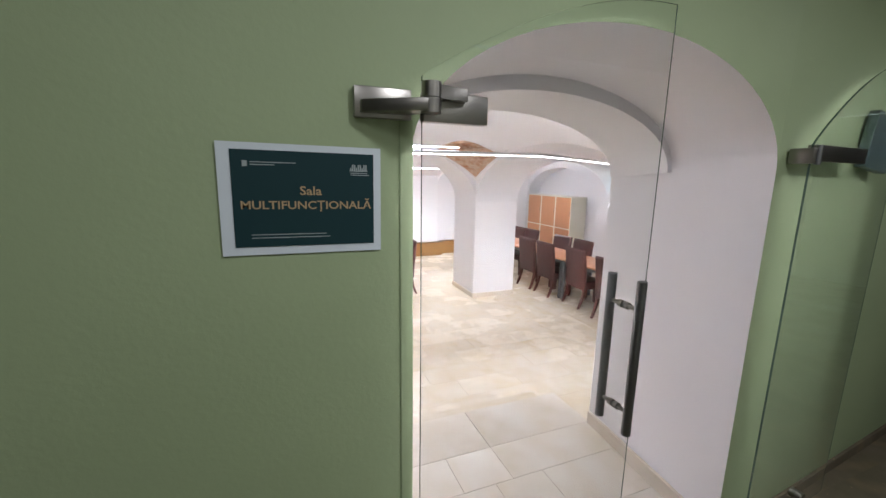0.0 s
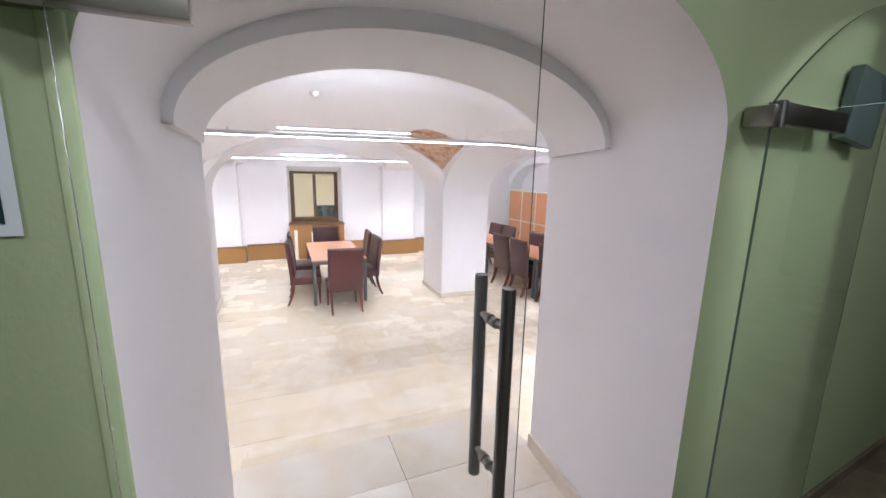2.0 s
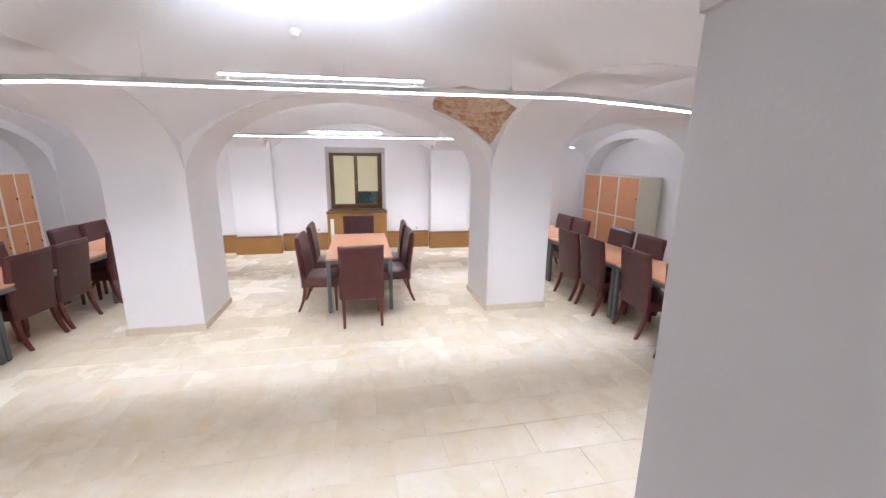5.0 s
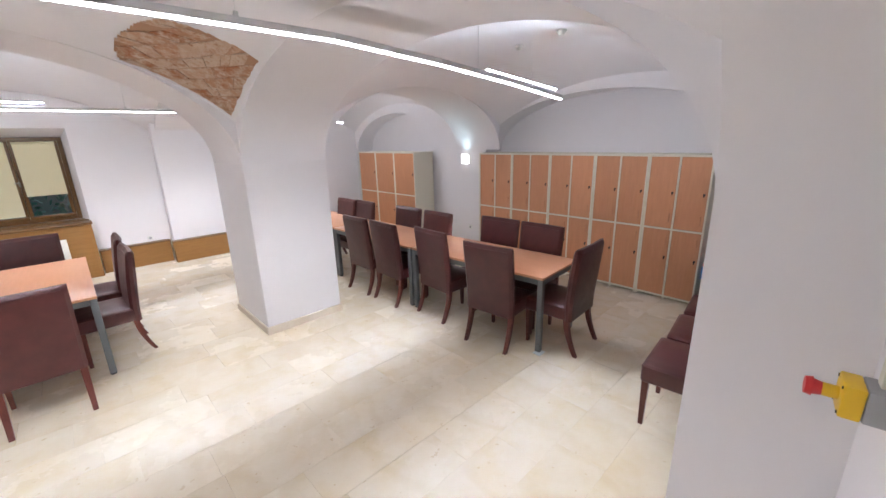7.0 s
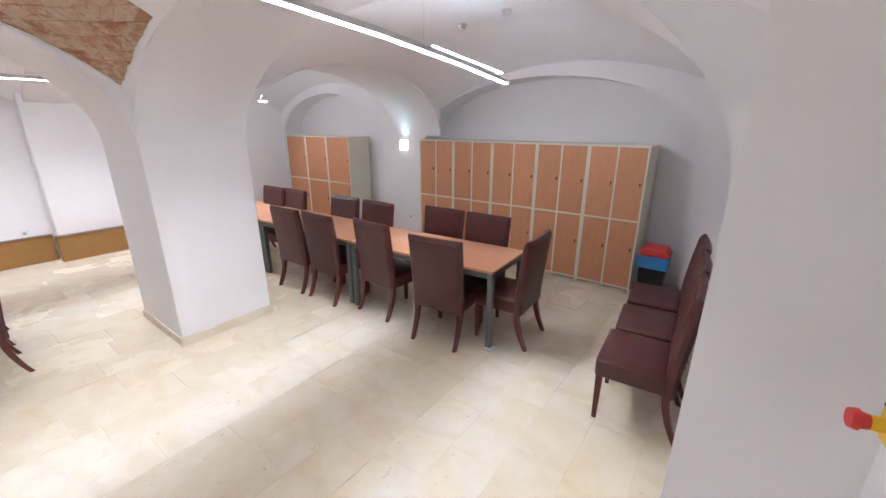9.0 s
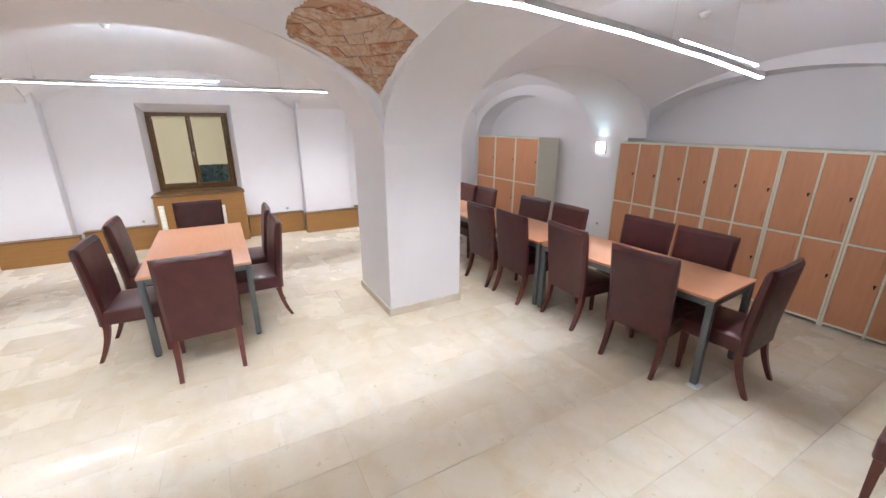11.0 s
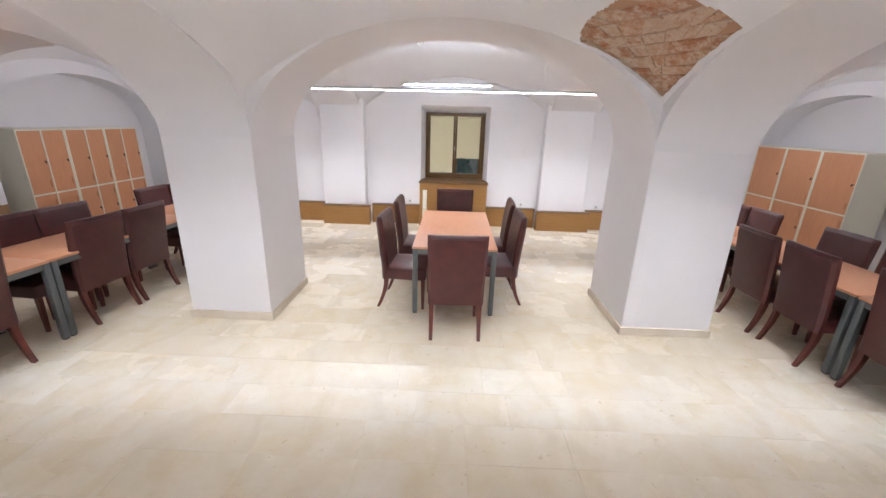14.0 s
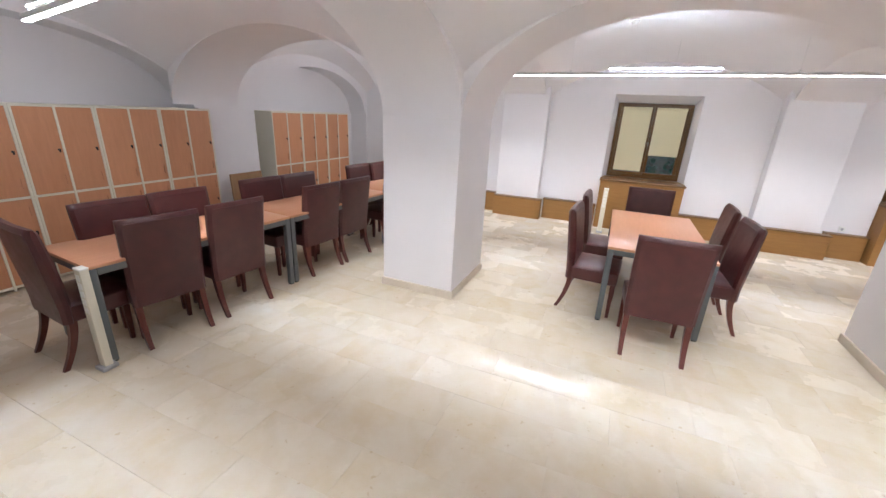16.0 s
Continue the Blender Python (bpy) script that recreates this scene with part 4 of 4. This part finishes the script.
def power_post(x, y):
    p = thing("power_post", "ivory floor power post with sockets", "power post", "floor power posts")
    p.matrix_basis = pose(x, y, 0)
    part("base", boxed(-0.05, 0.05, -0.05, 0.05, 0, 0.03, 0.006, 2), GREY, p, "grey base plate")
    post = part("column", boxed(-0.036, 0.036, -0.026, 0.026, 0.028, 0.75, 0.006, 2), IVORY, p)
    part("cap", boxed(-0.038, 0.038, -0.028, 0.028, 0.745, 0.76, 0.004, 1), PLASTIC, p)
    for k in range(5):
        part("socket", boxed(-0.022, 0.022, -0.0285, -0.0255, 0.44 + k * 0.058, 0.485 + k * 0.058, 0.001, 1), PLASTIC, post)


power_post(-5.19, -2.175)
power_post(-2.22, 3.6)


def detector(x, y):
    bx = next(b for b in BAYS_X.values() if b[0] < x < b[1])
    by = next(b for b in BAYS_Y.values() if b[0] < y < b[1])
    u = (x - sum(bx) / 2) / ((bx[1] - bx[0]) / 2)
    v = (y - sum(by) / 2) / ((by[1] - by[0]) / 2)
    z = dome_z(u, v, RISE[next(k for k, b in BAYS_X.items() if b == bx)]) + 0.012
    d = thing("smoke_detector", "white round smoke detector on the vault", "smoke detector", "smoke detectors")
    d.location = (x, y, z)
    bm = bmesh.new()
    cyl(bm, (0, 0, 0), (0, 0, -0.03), 0.05, 24)
    part("base", bm, PLASTIC, d)
    bm = bmesh.new()
    cyl(bm, (0, 0, -0.058), (0, 0, -0.028), 0.026, 24, 0.042)
    part("sensor", bm, PLASTIC, d)


detector(-2.24, 2.6)
detector(-2.08, -1.25)
detector(2.62, -1.22)
detector(2.55, -1.76)

bin_ = thing("waste_bin", "dark pedal bin with red lid and blue liner", "waste bin")
bin_.location = (3.72, -3.165, 0)
bin_.scale = (0.98, 0.98, 1.16)
bm = bmesh.new()
bmesh.ops.create_cone(bm, cap_ends=True, segments=4, radius1=0.16, radius2=0.2, depth=0.44, matrix=Matrix.Translation((0, 0, 0.22)) @ pose(0, 0, 0, 0, 0, 45))
part("body", bm, BLACK, bin_, "black plastic body")
bm = bmesh.new()
bmesh.ops.create_cone(bm, cap_ends=False, segments=24, radius1=0.19, radius2=0.2, depth=0.12, matrix=Matrix.Translation((0, 0, 0.40)) @ pose(0, 0, 0, 0, 0, 45))
for v in bm.verts:
    a = math.atan2(v.co.y, v.co.x)
    k = 1 / max(abs(math.cos(a)), abs(math.sin(a))) * 0.155 + 0.008 * math.sin(a * 9)
    v.co.x, v.co.y = k * math.cos(a), k * math.sin(a)
part("liner", bm, BLUE_BAG, bin_, "blue plastic liner")
bm = boxed(-0.16, 0.16, -0.16, 0.16, 0.455, 0.54, 0.03, 3)
for v in bm.verts:
    if v.co.z > 0.5:
        v.co.x *= 0.72
        v.co.y *= 0.85
part("lid", bm, RED, bin_, "red swing lid")

foot = thing("paper_wad", "folded paper under the table leg", "paper")
part("wad", boxed(1.585, 1.68, -2.275, -2.195, 0.0, 0.012, 0.003, 1), PAPER, foot)

board = thing("wooden_panel", "brown wooden panel standing against the wall", "panel")
board.matrix_basis = pose(-7.02, 0.72, 0, 0, -3, 0)
part("panel", boxed(0, 0.025, -0.27, 0.27, 0.0, 0.86, 0.003, 1), CARD, board)


# ---- bare brick corner of the vault ----
def corner_point(x, y, out):
    """Point of the middle bay's front vault at plan offset, pushed out along its normal."""
    hx, hy = (PRX[0] - PLX[1]) / 2, (PY[0] - YF) / 2
    cx, cy = (PRX[0] + PLX[1]) / 2, (PY[0] + YF) / 2
    def f(px, py):
        return dome_z(min(1, (px - cx) / hx), min(1, (py - cy) / hy), RISE["middle"])
    e = 0.002
    n = Vector(((f(x - e, y) - f(x, y)) / e * -1, (f(x, y - e) - f(x, y)) / e * -1, -1)).normalized() * -1
    return Vector((x, y, f(x, y))) + n * out


def build_bricks():
    RX = RISE["middle"]
    bm = bmesh.new()
    n = 60
    grid(bm, n, n, lambda s, t: corner_point(-0.0005 - 0.95 * s ** 1.6, -0.0005 - 0.95 * t ** 1.6, 0.018),
         lambda c: c.x + c.y > -1.5)
    base = tagged(part("bare_brick_patch", bm, MORTAR), "bare old red brickwork where the plaster is cut away", "brickwork", kind="structure")
    hx, hy = (PRX[0] - PLX[1]) / 2, (PY[0] - YF) / 2
    cx, cy = (PRX[0] + PLX[1]) / 2, (PY[0] + YF) / 2
    rng = random.Random(11)
    z = 2.12
    while z < 2.96:
        h = rng.uniform(0.046, 0.06)
        def at(zz, s):
            k = max(0.0, ((zz - ZS) ** 2 - 0.14) / 0.835)
            u0 = math.sqrt(max(0, 1 - k / RX ** 2))
            v0 = math.sqrt(max(0, 1 - k / RY ** 2))
            a0 = math.atan2(v0 * RY, RX)
            a1 = math.atan2(RY, u0 * RX)
            r = math.sqrt(max(0, RX * RX + RY * RY - k))
            a = a0 + (a1 - a0) * s
            return cx + hx * r * math.cos(a) / RX, cy + hy * r * math.sin(a) / RY
        zm = z + h / 2
        p0, p1 = Vector(at(zm, 0)), Vector(at(zm, 1))
        length = max(0.02, (p1 - p0).length * 1.06)
        s = -rng.random() * 0.15 / length
        while s < 1:
            w = rng.choice((0.19, 0.16, 0.11, 0.14, 0.08)) / length
            a, b = max(s, 0.0), min(1.0, s + w)
            s += w + 0.006 / length
            if (b - a) * length < 0.025:
                continue
            mid = at(zm, (a + b) / 2)
            if patch_edge(*mid) < -0.04 or min(patch_edge(*at(zm, a)), patch_edge(*at(zm, b))) < -0.07:
                continue
            bm = bmesh.new()
            d = rng.uniform(0.008, 0.0165)
            quad = [(z, a), (z, b), (z + h, b), (z + h, a)]
            jit = [(rng.uniform(-0.004, 0.004), rng.uniform(-0.02, 0.02) * 0.3) for _ in range(4)]
            front = [bm.verts.new(corner_point(*at(zz + j[0], min(1, max(0, ss + j[1] * 0.2))), d)) for (zz, ss), j in zip(quad, jit)]
            rear = [bm.verts.new(corner_point(*at(zz, ss), 0.05)) for zz, ss in quad]
            bm.faces.new(front)
            for i in range(4):
                bm.faces.new((front[i], front[(i + 1) % 4], rear[(i + 1) % 4], rear[i]))
            part("brick", bm, BRICK, base, smooth=False)
        z += h + 0.006


build_bricks()


# ---- outside the windows ----
tagged(part("ground", boxed(-40, 40, WB + 0.6, 60, -0.4, 0.3), mat("soil", (0.06, 0.07, 0.035), 0.9)), "dark garden ground outside the windows", "ground", kind="structure")
rng = random.Random(5)
lv, lf = [], []
for k in range(5000):
    c = Vector((rng.uniform(-8, 6), rng.uniform(6.2, 8.2), rng.uniform(0.3, 2.9)))
    a = Vector((rng.gauss(0, 1), rng.gauss(0, 1), rng.gauss(0, 1))).normalized() * rng.uniform(0.05, 0.1)
    b = a.cross(Vector((rng.gauss(0, 1), rng.gauss(0, 1), rng.gauss(0, 1)))).normalized() * rng.uniform(0.03, 0.06)
    i = len(lv)
    lv.extend([c - a, c + b, c + a, c - b])
    lf.append((i, i + 1, i + 2, i + 3))
me = bpy.data.meshes.new("shrubs")
me.from_pydata(lv, [], lf)
me.materials.append(LEAF)
tagged(new("shrubs", me), "green shrubs outside the windows", "shrubs", kind="stuff")

build_floor()
